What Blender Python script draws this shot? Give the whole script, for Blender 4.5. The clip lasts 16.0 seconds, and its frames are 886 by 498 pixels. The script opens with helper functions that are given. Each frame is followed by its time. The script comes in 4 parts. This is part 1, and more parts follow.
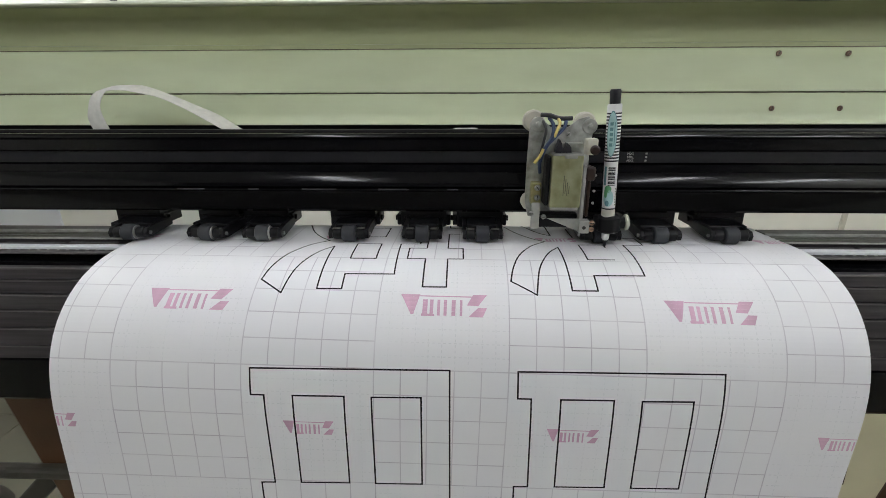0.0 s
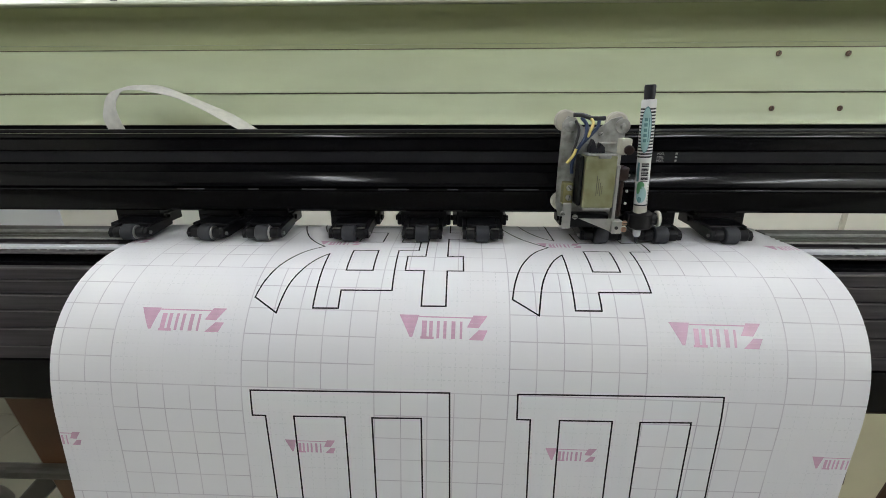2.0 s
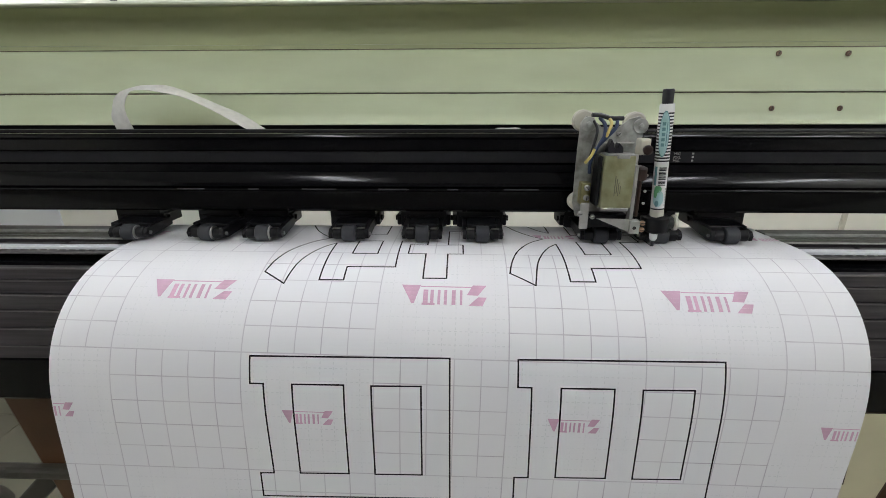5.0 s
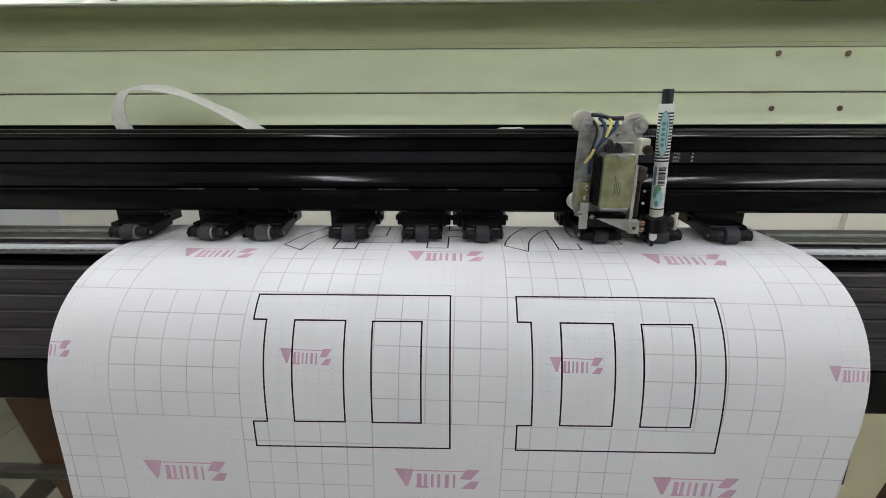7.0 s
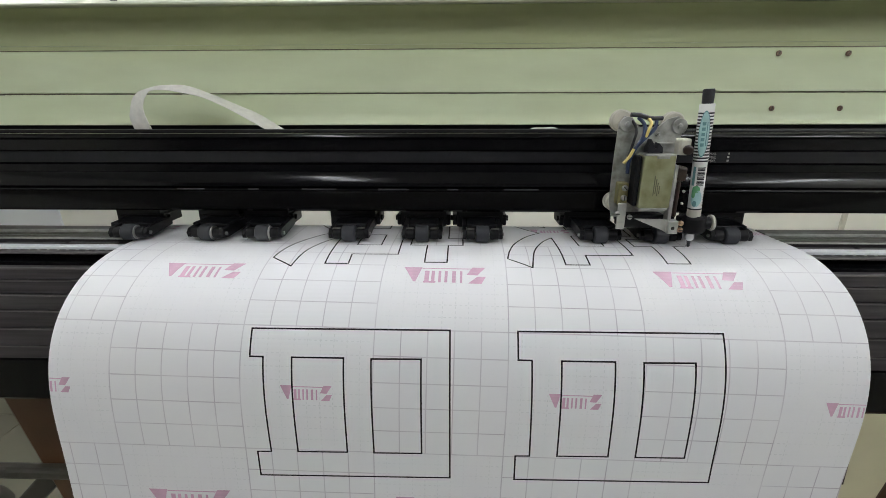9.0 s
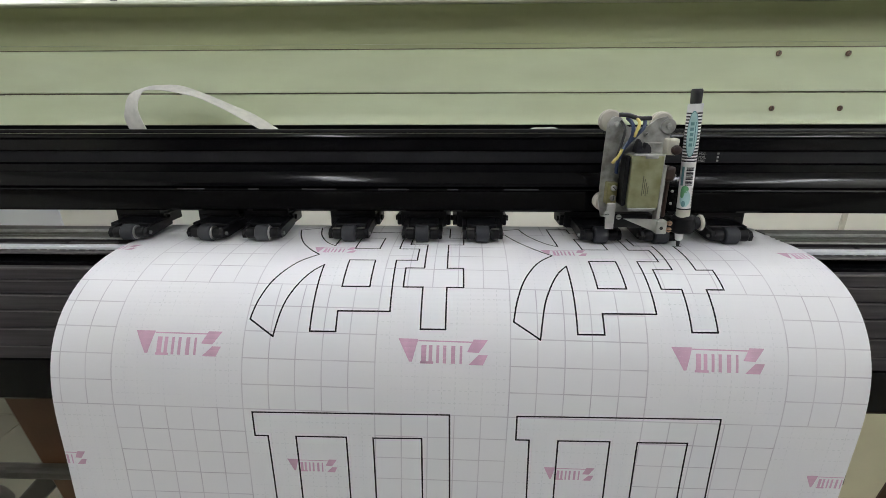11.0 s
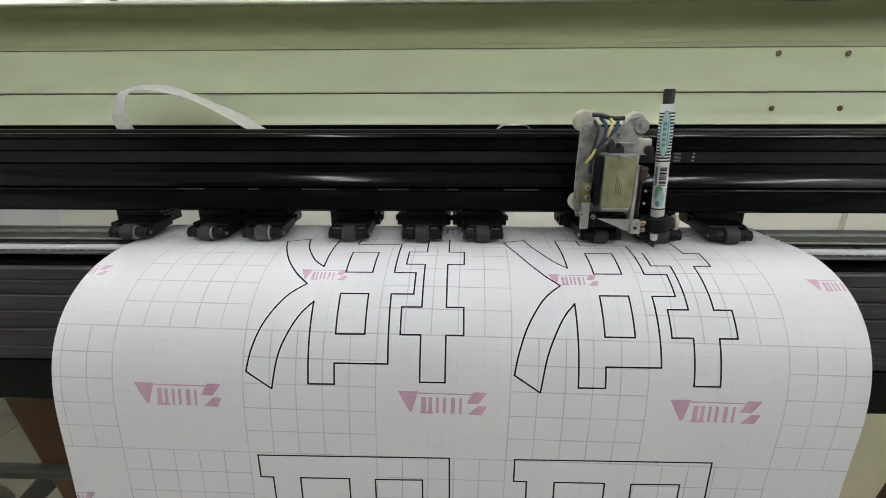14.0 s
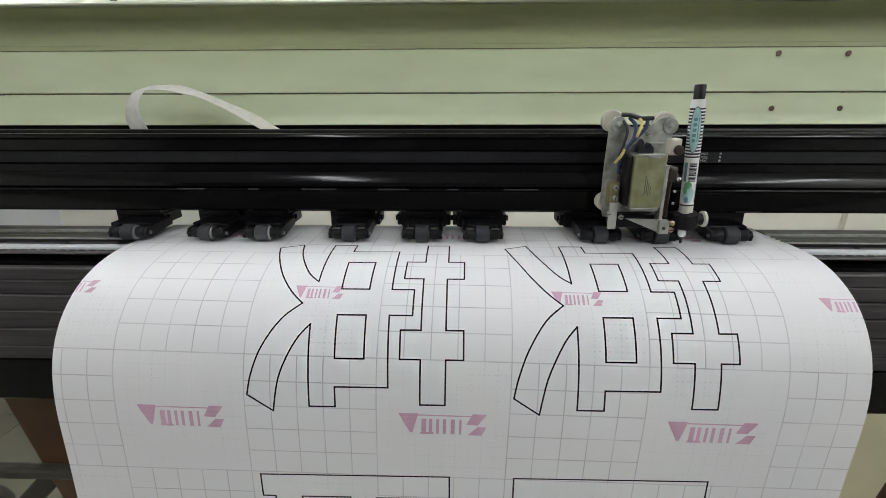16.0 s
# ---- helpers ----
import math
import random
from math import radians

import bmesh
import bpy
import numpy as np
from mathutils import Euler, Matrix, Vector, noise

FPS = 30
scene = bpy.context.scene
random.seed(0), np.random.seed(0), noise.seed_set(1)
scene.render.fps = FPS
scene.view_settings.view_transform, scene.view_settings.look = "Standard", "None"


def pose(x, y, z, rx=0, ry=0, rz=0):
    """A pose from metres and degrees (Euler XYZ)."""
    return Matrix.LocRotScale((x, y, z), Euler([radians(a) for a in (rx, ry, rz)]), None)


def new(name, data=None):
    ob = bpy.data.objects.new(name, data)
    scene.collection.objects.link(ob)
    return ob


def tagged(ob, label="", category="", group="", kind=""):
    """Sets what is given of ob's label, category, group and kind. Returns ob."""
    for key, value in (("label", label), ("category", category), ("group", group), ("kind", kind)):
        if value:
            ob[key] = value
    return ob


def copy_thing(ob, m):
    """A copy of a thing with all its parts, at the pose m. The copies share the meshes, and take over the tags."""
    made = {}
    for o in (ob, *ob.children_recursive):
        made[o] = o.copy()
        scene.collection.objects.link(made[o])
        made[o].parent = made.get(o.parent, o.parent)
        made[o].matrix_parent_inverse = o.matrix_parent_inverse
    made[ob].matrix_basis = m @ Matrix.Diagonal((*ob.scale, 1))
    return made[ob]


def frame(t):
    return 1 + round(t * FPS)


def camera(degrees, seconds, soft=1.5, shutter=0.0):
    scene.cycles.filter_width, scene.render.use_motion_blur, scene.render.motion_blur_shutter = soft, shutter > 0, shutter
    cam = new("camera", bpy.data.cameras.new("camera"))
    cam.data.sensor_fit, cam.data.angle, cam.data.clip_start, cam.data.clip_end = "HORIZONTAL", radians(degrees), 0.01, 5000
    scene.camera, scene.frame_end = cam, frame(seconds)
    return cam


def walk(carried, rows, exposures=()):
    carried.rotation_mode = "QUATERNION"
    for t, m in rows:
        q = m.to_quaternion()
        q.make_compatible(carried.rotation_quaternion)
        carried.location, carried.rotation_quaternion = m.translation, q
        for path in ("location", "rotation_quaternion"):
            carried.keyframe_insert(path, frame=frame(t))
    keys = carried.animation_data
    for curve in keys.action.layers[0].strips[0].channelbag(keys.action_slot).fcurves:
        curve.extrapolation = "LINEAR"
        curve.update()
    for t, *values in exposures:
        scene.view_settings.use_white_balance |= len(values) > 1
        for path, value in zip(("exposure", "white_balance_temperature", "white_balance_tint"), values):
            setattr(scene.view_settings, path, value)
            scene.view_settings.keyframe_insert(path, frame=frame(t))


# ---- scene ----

# ---- camera: fixed on a stand before the plotter ----
cam = camera(88.42, 16.0, soft=0.5)
EYE = Matrix.Translation((0.01103, 0.0, 1.0)) @ Euler((1.247910, 0.002808, 0.031065)).to_matrix().to_4x4()
walk(cam, [(0.0, EYE), (16.0, EYE)],
     [(0.0, -0.08, 6500, 10), (0.6, -0.08, 6500, 10), (2.0, -0.02, 6500, 9), (3.0, 0.02, 6500, 9), (4.2, 0.0, 6500, 10), (6.5, -0.03, 6500, 11), (7.5, -0.02, 6500, 10), (9.2, -0.01, 6500, 9),
      (11.4, -0.01, 6520, 11), (12.0, -0.03, 6700, 6), (12.6, -0.03, 6700, 6), (13.0, -0.03, 6500, 11), (14.0, -0.02, 6600, 9), (15.0, 0.0, 6540, 9), (16.0, -0.02, 6540, 9)])

# ---- world and light ----
world = bpy.data.worlds.new("room_air")
world.use_nodes = True
world.node_tree.nodes["Background"].inputs[0].default_value = (0.9, 0.95, 1.0, 1)
world.node_tree.nodes["Background"].inputs[1].default_value = 0.3
scene.world = world
scene.view_settings.exposure = 0.0
LAMP_POWER = 50.0


# ---- materials ----
def mat(name, color, rough=0.5, metal=0.0, var=0.12, scale=30.0, bump=0.05, fine=400.0, spec=0.5, coat=0.0, tint=None, emit=0.0, stretch=1.0):
    m = bpy.data.materials.new(name)
    m.use_nodes = True
    nt = m.node_tree
    b = nt.nodes["Principled BSDF"]
    b.inputs["Metallic"].default_value = metal
    b.inputs["Specular IOR Level"].default_value = spec
    b.inputs["Coat Weight"].default_value = coat
    co = nt.nodes.new("ShaderNodeTexCoord")
    n1 = nt.nodes.new("ShaderNodeTexNoise")
    n1.inputs["Scale"].default_value = scale
    n1.inputs["Detail"].default_value = 5
    n2 = nt.nodes.new("ShaderNodeTexNoise")
    n2.inputs["Scale"].default_value = fine
    n2.inputs["Detail"].default_value = 2
    drawn = nt.nodes.new("ShaderNodeMapping")
    drawn.inputs["Scale"].default_value = (1.0 / stretch, 1.0, 1.0)
    nt.links.new(co.outputs["Object"], drawn.inputs["Vector"])
    for n in (n1, n2):
        nt.links.new(drawn.outputs["Vector"], n.inputs["Vector"])
    ramp = nt.nodes.new("ShaderNodeMapRange")
    ramp.inputs["From Min"].default_value, ramp.inputs["From Max"].default_value = 0.3, 0.7
    nt.links.new(n1.outputs["Fac"], ramp.inputs["Value"])
    mix = nt.nodes.new("ShaderNodeMix")
    mix.data_type = "RGBA"
    dark = tint if tint else tuple(c * (1 - var) for c in color)
    lite = tuple(min(1.0, c * (1 + var * 0.5)) for c in color)
    mix.inputs["A"].default_value = (*dark, 1)
    mix.inputs["B"].default_value = (*lite, 1)
    nt.links.new(ramp.outputs["Result"], mix.inputs["Factor"])
    nt.links.new(mix.outputs["Result"], b.inputs["Base Color"])
    rr = nt.nodes.new("ShaderNodeMapRange")
    rr.inputs["To Min"].default_value, rr.inputs["To Max"].default_value = max(0.02, rough - 0.08), min(1.0, rough + 0.1)
    nt.links.new(n2.outputs["Fac"], rr.inputs["Value"])
    nt.links.new(rr.outputs["Result"], b.inputs["Roughness"])
    if bump:
        bp = nt.nodes.new("ShaderNodeBump")
        bp.inputs["Strength"].default_value = bump
        bp.inputs["Distance"].default_value = 0.001
        nt.links.new(n2.outputs["Fac"], bp.inputs["Height"])
        nt.links.new(bp.outputs["Normal"], b.inputs["Normal"])
    if emit:
        b.inputs["Emission Color"].default_value = (0.937, 0.957, 1.060, 1)
        b.inputs["Emission Strength"].default_value = emit
    return m


def paper_material():
    """White plotter paper with a printed pinkish grid: solid 2 cm squares in every other 10 cm block, dotted lines in the rest."""
    m = bpy.data.materials.new("gridded_paper")
    m.use_nodes = True
    nt = m.node_tree
    b = nt.nodes["Principled BSDF"]
    b.inputs["Roughness"].default_value = 0.42
    b.inputs["Specular IOR Level"].default_value = 0.35

    def math(op, a, c=None, clamp=False):
        n = nt.nodes.new("ShaderNodeMath")
        n.operation, n.use_clamp = op, clamp
        for i, v in enumerate((a, c)):
            if v is None:
                continue
            if isinstance(v, (int, float)):
                n.inputs[i].default_value = v
            else:
                nt.links.new(v, n.inputs[i])
        return n.outputs[0]

    uv = nt.nodes.new("ShaderNodeUVMap")
    uv.uv_map = "grid"
    sep = nt.nodes.new("ShaderNodeSeparateXYZ")
    nt.links.new(uv.outputs[0], sep.inputs[0])
    gx, gs = sep.outputs[0], sep.outputs[1]

    def line(v, pitch, width, shift):
        d = math("PINGPONG", math("ADD", v, shift), pitch / 2)
        return math("SUBTRACT", 1.0, math("DIVIDE", math("SUBTRACT", d, width * 0.35), width * 0.3, True), True)

    # block parity
    i = math("FLOOR", math("DIVIDE", math("ADD", gx, 1.05), 0.1))
    j = math("FLOOR", math("DIVIDE", math("ADD", gs, 1.0), 0.1))
    odd = math("FLOORED_MODULO", math("ADD", i, j), 2.0)
    solid = math("MAXIMUM", line(gx, 0.02, 0.0008, 1.01), line(gs, 0.02, 0.0008, 1.0))
    border = math("MAXIMUM", line(gx, 0.1, 0.0009, 1.05), line(gs, 0.1, 0.0009, 1.0))
    dash_s = math("GREATER_THAN", math("PINGPONG", gs, 0.002), 0.001)
    dash_x = math("GREATER_THAN", math("PINGPONG", gx, 0.002), 0.001)
    dots = math("MAXIMUM", math("MULTIPLY", line(gx, 0.01, 0.0007, 1.0), dash_s), math("MULTIPLY", line(gs, 0.01, 0.0007, 1.0), dash_x))
    # the print fades in places
    nz = nt.nodes.new("ShaderNodeTexNoise")
    nz.inputs["Scale"].default_value = 28
    nz.inputs["Detail"].default_value = 3
    nt.links.new(uv.outputs[0], nz.inputs["Vector"])
    fade = math("ADD", math("MULTIPLY", nz.outputs["Fac"], 1.3), -0.1, True)
    fade2 = math("MULTIPLY", math("SUBTRACT", nz.outputs["Fac"], 0.36, True), 2.1, True)
    par = math("GREATER_THAN", odd, 0.5)
    even = math("SUBTRACT", 1.0, par)
    ink = math("MAXIMUM", math("MULTIPLY", math("MULTIPLY", solid, even), fade), math("MULTIPLY", border, math("MULTIPLY", fade, 0.8)))
    ink2 = math("MULTIPLY", math("MULTIPLY", dots, par), fade2)
    wash = nt.nodes.new("ShaderNodeTexNoise")
    wash.inputs["Scale"].default_value = 9
    nt.links.new(uv.outputs[0], wash.inputs["Vector"])
    base = nt.nodes.new("ShaderNodeMix")
    base.data_type = "RGBA"
    base.inputs["A"].default_value = (0.80, 0.805, 0.83, 1)
    base.inputs["B"].default_value = (0.84, 0.835, 0.84, 1)
    nt.links.new(wash.outputs["Fac"], base.inputs["Factor"])
    m1 = nt.nodes.new("ShaderNodeMix")
    m1.data_type = "RGBA"
    nt.links.new(math("MULTIPLY", ink, 0.92), m1.inputs["Factor"])
    nt.links.new(base.outputs["Result"], m1.inputs["A"])
    m1.inputs["B"].default_value = (0.43, 0.385, 0.44, 1)
    m2 = nt.nodes.new("ShaderNodeMix")
    m2.data_type = "RGBA"
    nt.links.new(math("MULTIPLY", ink2, 0.48), m2.inputs["Factor"])
    nt.links.new(m1.outputs["Result"], m2.inputs["A"])
    m2.inputs["B"].default_value = (0.45, 0.47, 0.48, 1)
    nt.links.new(m2.outputs["Result"], b.inputs["Base Color"])
    return m


PAPER = paper_material()
PINK = mat("pink_print", (0.67, 0.41, 0.55), 0.36, var=0.25, scale=45, bump=0, spec=0.8)
INK = mat("black_marker_ink", (0.005, 0.005, 0.007), 0.6, var=0.4, scale=300, bump=0, spec=0.15)
GREEN = mat("pale_green_enamel", (0.755, 0.83, 0.57), 0.4, var=0.06, scale=38, bump=0.06, fine=620, stretch=4, tint=(0.69, 0.755, 0.495))
# the cover's green taken darker and more olive to carry the bay's shade
BAY_GREEN = mat("shaded_green_enamel", (0.45, 0.48, 0.285), 0.45, var=0.1, scale=30, bump=0.06, fine=620, stretch=4, tint=(0.40, 0.425, 0.24))
LIP = mat("pale_cream_enamel", (0.68, 0.70, 0.56), 0.4, var=0.08, scale=6, bump=0.03)
ALU_BLACK = mat("black_anodised_aluminium", (0.0034, 0.0034, 0.0040), 0.115, var=0.3, scale=14, bump=0.0, spec=0.185)
RIB = mat("dusty_dark_ribbed_aluminium", (0.038, 0.033, 0.035), 0.5, var=0.6, scale=260, bump=0.15, spec=0.35, stretch=30)
RIB_EDGE = mat("grey_rib_metal_and_edge_light", (0.11, 0.10, 0.10), 0.45, metal=0.2, var=0.6, scale=120, bump=0.1, stretch=8)
BED_GREY = mat("worn_grey_bed_metal", (0.13, 0.125, 0.11), 0.45, metal=0.3, var=0.5, scale=160, bump=0.1, stretch=25)
WORN = mat("polished_worn_aluminium", (0.045, 0.045, 0.05), 0.4, metal=0.3, var=0.3, scale=200, bump=0.0)
BLACK_PLASTIC = mat("black_moulded_plastic", (0.006, 0.006, 0.007), 0.42, var=0.3, scale=60, bump=0.05, spec=0.25)
RUBBER = mat("grey_black_rubber", (0.027, 0.030, 0.036), 0.55, var=0.25, scale=90, bump=0.1)
STEEL = mat("worn_galvanised_steel", (0.42, 0.42, 0.40), 0.38, metal=0.75, var=0.3, scale=70, bump=0.08)
PLATE = mat("greasy_steel_plate", (0.46, 0.47, 0.45), 0.4, metal=0.45, var=0.5, scale=110, bump=0.12, tint=(0.24, 0.24, 0.21))
ZINC = mat("dull_zinc_plate", (0.50, 0.50, 0.47), 0.42, metal=0.6, var=0.25, scale=90, bump=0.06)
RAIL = mat("dull_grey_painted_rail", (0.046, 0.041, 0.032), 0.5, var=0.3, scale=30, bump=0.05)
OLIVE = mat("olive_chromated_steel", (0.375, 0.375, 0.24), 0.34, metal=0.5, var=0.35, scale=75, bump=0.1, tint=(0.25, 0.255, 0.125))
STAMP = mat("faded_olive_stamp", (0.16, 0.16, 0.09), 0.5, var=0.3, scale=300, bump=0)
STRIP = mat("pale_teflon_strip", (0.74, 0.75, 0.78), 0.5, var=0.15, scale=40, bump=0.05)
WHITE_PLASTIC = mat("yellowed_white_nylon", (0.58, 0.56, 0.47), 0.45, var=0.12, scale=80, bump=0.04)
BROWN = mat("brown_bakelite", (0.030, 0.014, 0.009), 0.4, var=0.4, scale=120, bump=0.05)
BRASS = mat("dull_brass", (0.38, 0.35, 0.17), 0.4, metal=0.7, var=0.25, scale=90, bump=0.05)
COPPER = mat("coppery_screw_metal", (0.52, 0.34, 0.24), 0.35, metal=0.8, var=0.2, scale=90, bump=0.05)
BLUE_WIRE = mat("blue_wire_sleeve", (0.020, 0.040, 0.10), 0.45, var=0.2, scale=90, bump=0.02)
YELLOW_WIRE = mat("yellow_wire_sleeve", (0.68, 0.56, 0.18), 0.45, var=0.15, scale=90, bump=0.02)
DARK_WIRE = mat("black_sleeve_and_wire_shade", (0.02, 0.02, 0.022), 0.45, var=0.2, scale=90, bump=0.02)
PEN_WHITE = mat("white_pen_barrel", (0.80, 0.80, 0.78), 0.32, var=0.05, scale=40, bump=0.01)
PEN_BLACK = mat("black_pen_plastic", (0.012, 0.012, 0.016), 0.38, var=0.2, scale=40, bump=0.02)
PEN_TEAL = mat("pale_teal_print", (0.40, 0.62, 0.62), 0.35, var=0.12, scale=120, bump=0)
PEN_TEAL_DARK = mat("dark_teal_print", (0.13, 0.28, 0.30), 0.35, var=0.12, scale=120, bump=0)
PEN_GREEN = mat("leaf_green_print", (0.12, 0.36, 0.16), 0.35, var=0.12, scale=120, bump=0)
RIBBON = mat("white_ribbon_cable", (0.90, 0.89, 0.82), 0.36, var=0.10, scale=140, bump=0.05)
BELT = mat("grey_black_toothed_belt", (0.011, 0.011, 0.013), 0.6, spec=0.25, var=0.25, scale=30, bump=0.05)
BELT_PRINT = mat("worn_grey_belt_print", (0.42, 0.42, 0.40), 0.6, var=0.4, scale=400, bump=0)
WOOD = mat("brown_varnished_wood", (0.078, 0.034, 0.013), 0.4, var=0.45, scale=12, bump=0.04)
WALL = mat("cream_wall_paint", (0.86, 0.845, 0.76), 0.7, var=0.06, scale=3, bump=0.1)
CREAM_BOARD = mat("cream_painted_board", (0.72, 0.675, 0.47), 0.5, var=0.08, scale=6, bump=0.02)
WALL_COOL = mat("bluish_white_laminate", (0.78, 0.80, 0.84), 0.5, var=0.06, scale=5, bump=0.02)
# for the unseen wall behind the camera: dark to limit bounce and beam reflections
WALL_DIM = mat("dark_bounce_cutting_wall", (0.19, 0.19, 0.19), 0.8, var=0.1, scale=3, bump=0.1)
CEIL = mat("white_ceiling_paint", (0.78, 0.78, 0.75), 0.8, var=0.05, scale=3, bump=0.05)
# tile colour lowered to include the shade under the plotter
FLOOR = mat("shade_darkened_floor_tile", (0.150, 0.142, 0.103), 0.45, var=0.12, scale=4, bump=0.03)
GROUT = mat("grey_tile_grout", (0.12, 0.115, 0.09), 0.8, var=0.2, scale=40, bump=0.1)
GLOW = mat("fluorescent_diffuser", (0.9, 0.9, 0.9), 0.5, var=0.0, bump=0, emit=LAMP_POWER)
RUST = mat("rusty_screw", (0.24, 0.16, 0.10), 0.5, metal=0.4, var=0.5, scale=600, bump=0.2)
SEAM = mat("dusty_olive_seam", (0.20, 0.18, 0.12), 0.8, var=0.4, scale=60, bump=0.1)
SCRATCH = mat("dark_chipped_primer", (0.03, 0.03, 0.025), 0.7, var=0.3, scale=200, bump=0.1)


# ---- mesh helpers ----
def obj(name, bm, material, smooth=False):
    me = bpy.data.meshes.new(name)
    bm.normal_update()
    bm.to_mesh(me)
    bm.free()
    me.materials.append(material)
    if smooth:
        me.shade_smooth()
        me.set_sharp_from_angle(angle=radians(38))
    return new(name, me)


def part(name, bm, material, parent, label="", smooth=False):
    o = obj(name, bm, material, smooth)
    o.parent = parent
    if label:
        tagged(o, label)
    return o


def empty(name, m=None):
    o = new(name)
    o.empty_display_size = 0.02
    if m is not None:
        o.matrix_basis = m
    return o


def box(bm, x0, x1, y0, y1, z0, z1, bevel=0.0, turn=None):
    g = bmesh.ops.create_cube(bm, size=1.0)["verts"]
    m = Matrix.Translation(((x0 + x1) / 2, (y0 + y1) / 2, (z0 + z1) / 2)) @ Matrix.Diagonal((x1 - x0, y1 - y0, z1 - z0, 1))
    bmesh.ops.transform(bm, matrix=m, verts=g)
    if bevel:
        es = list({e for v in g for e in v.link_edges})
        r = bmesh.ops.bevel(bm, geom=es, offset=bevel, segments=2, affect="EDGES", profile=0.5)
        g = list({v for f in r["faces"] for v in f.verts} | {v for v in g if v.is_valid})
    if turn is not None:
        bmesh.ops.transform(bm, matrix=turn, verts=g)
    return g


def cyl(bm, a, b, r0, r1=None, seg=20):
    """A closed cylinder or cone from point a to point b."""
    a, b = Vector(a), Vector(b)
    d = b - a
    m = Matrix.Translation((a + b) / 2) @ d.to_track_quat("Z", "Y").to_matrix().to_4x4()
    return bmesh.ops.create_cone(bm, cap_ends=True, segments=seg, radius1=r0, radius2=r0 if r1 is None else r1, depth=d.length, matrix=m)["verts"]


def lathe(bm, prof, m, seg=24):
    """Turns a profile of (radius, height) round the z axis of m."""
    rings = []
    for r, z in prof:
        rings.append([bm.verts.new(m @ Vector((r * math.cos(2 * math.pi * k / seg), r * math.sin(2 * math.pi * k / seg), z))) for k in range(seg)])
    for p, q in zip(rings, rings[1:]):
        for k in range(seg):
            bm.faces.new((p[k], p[(k + 1) % seg], q[(k + 1) % seg], q[k]))
    bm.faces.new(rings[0][::-1])
    bm.faces.new(rings[-1])


def extrude_x(bm, prof, x0, x1):
    """A bar along x with the closed outline prof of (y, z)."""
    a = [bm.verts.new((x0, y, z)) for y, z in prof]
    b = [bm.verts.new((x1, y, z)) for y, z in prof]
    n = len(prof)
    for k in range(n):
        bm.faces.new((a[k], a[(k + 1) % n], b[(k + 1) % n], b[k]))
    bm.faces.new(a[::-1])
    bm.faces.new(b)
    bmesh.ops.recalc_face_normals(bm, faces=bm.faces[:])


def plate_xz(bm, pts, y0, y1, bevel=0.0):
    """A flat plate with the outline pts of (x, z), from y0 (front) to y1."""
    a = [bm.verts.new((x, y0, z)) for x, z in pts]
    b = [bm.verts.new((x, y1, z)) for x, z in pts]
    n = len(pts)
    for k in range(n):
        bm.faces.new((a[k], a[(k + 1) % n], b[(k + 1) % n], b[k]))
    bm.faces.new(a)
    bm.faces.new(b[::-1])
    bmesh.ops.recalc_face_normals(bm, faces=bm.faces[:])
    if bevel:
        es = [e for e in bm.edges if abs(e.verts[0].co.y - e.verts[1].co.y) < 1e-6]
        bmesh.ops.bevel(bm, geom=es, offset=bevel, segments=1, affect="EDGES")


def tube(bm, pts, r, seg=8, steps=6):
    """A round wire through pts."""
    P = [Vector(p) for p in pts]
    path = []
    for k in range(len(P) - 1):
        p0, p1, p2, p3 = P[max(k - 1, 0)], P[k], P[k + 1], P[min(k + 2, len(P) - 1)]
        for s in range(steps):
            t = s / steps
            path.append(0.5 * ((2 * p1) + (p2 - p0) * t + (2 * p0 - 5 * p1 + 4 * p2 - p3) * t * t + (3 * p1 - p0 - 3 * p2 + p3) * t ** 3))
    path.append(P[-1])
    rings = []
    for k, p in enumerate(path):
        d = (path[min(k + 1, len(path) - 1)] - path[max(k - 1, 0)]).normalized()
        u = d.cross(Vector((0.13, 0.9, 0.21))).normalized()
        v = d.cross(u)
        rings.append([bm.verts.new(p + r * (math.cos(2 * math.pi * q / seg) * u + math.sin(2 * math.pi * q / seg) * v)) for q in range(seg)])
    for a, b in zip(rings, rings[1:]):
        for q in range(seg):
            bm.faces.new((a[q], a[(q + 1) % seg], b[(q + 1) % seg], b[q]))
    bm.faces.new(rings[0][::-1])
    bm.faces.new(rings[-1])


def B():
    return bmesh.new()


def screw(name, m, r, h, material, parent, label=""):
    bm = B()
    lathe(bm, [(r, 0), (r, h * 0.5), (r * 0.8, h * 0.9), (r * 0.35, h), (0.001 * r + r * 0.1, h)], m, 14)
    s = part(name, bm, material, parent, label, True)
    bm = B()
    box(bm, -r * 0.75, r * 0.75, -r * 0.13, r * 0.13, h * 0.75, h * 1.02, turn=m)
    part("slot", bm, SCRATCH, s)
    return s


FRONT = Matrix.Rotation(radians(90), 4, "X")          # local z to -y, towards the camera

Z = 1.0                                              # height of the eye; heights below are relative to it
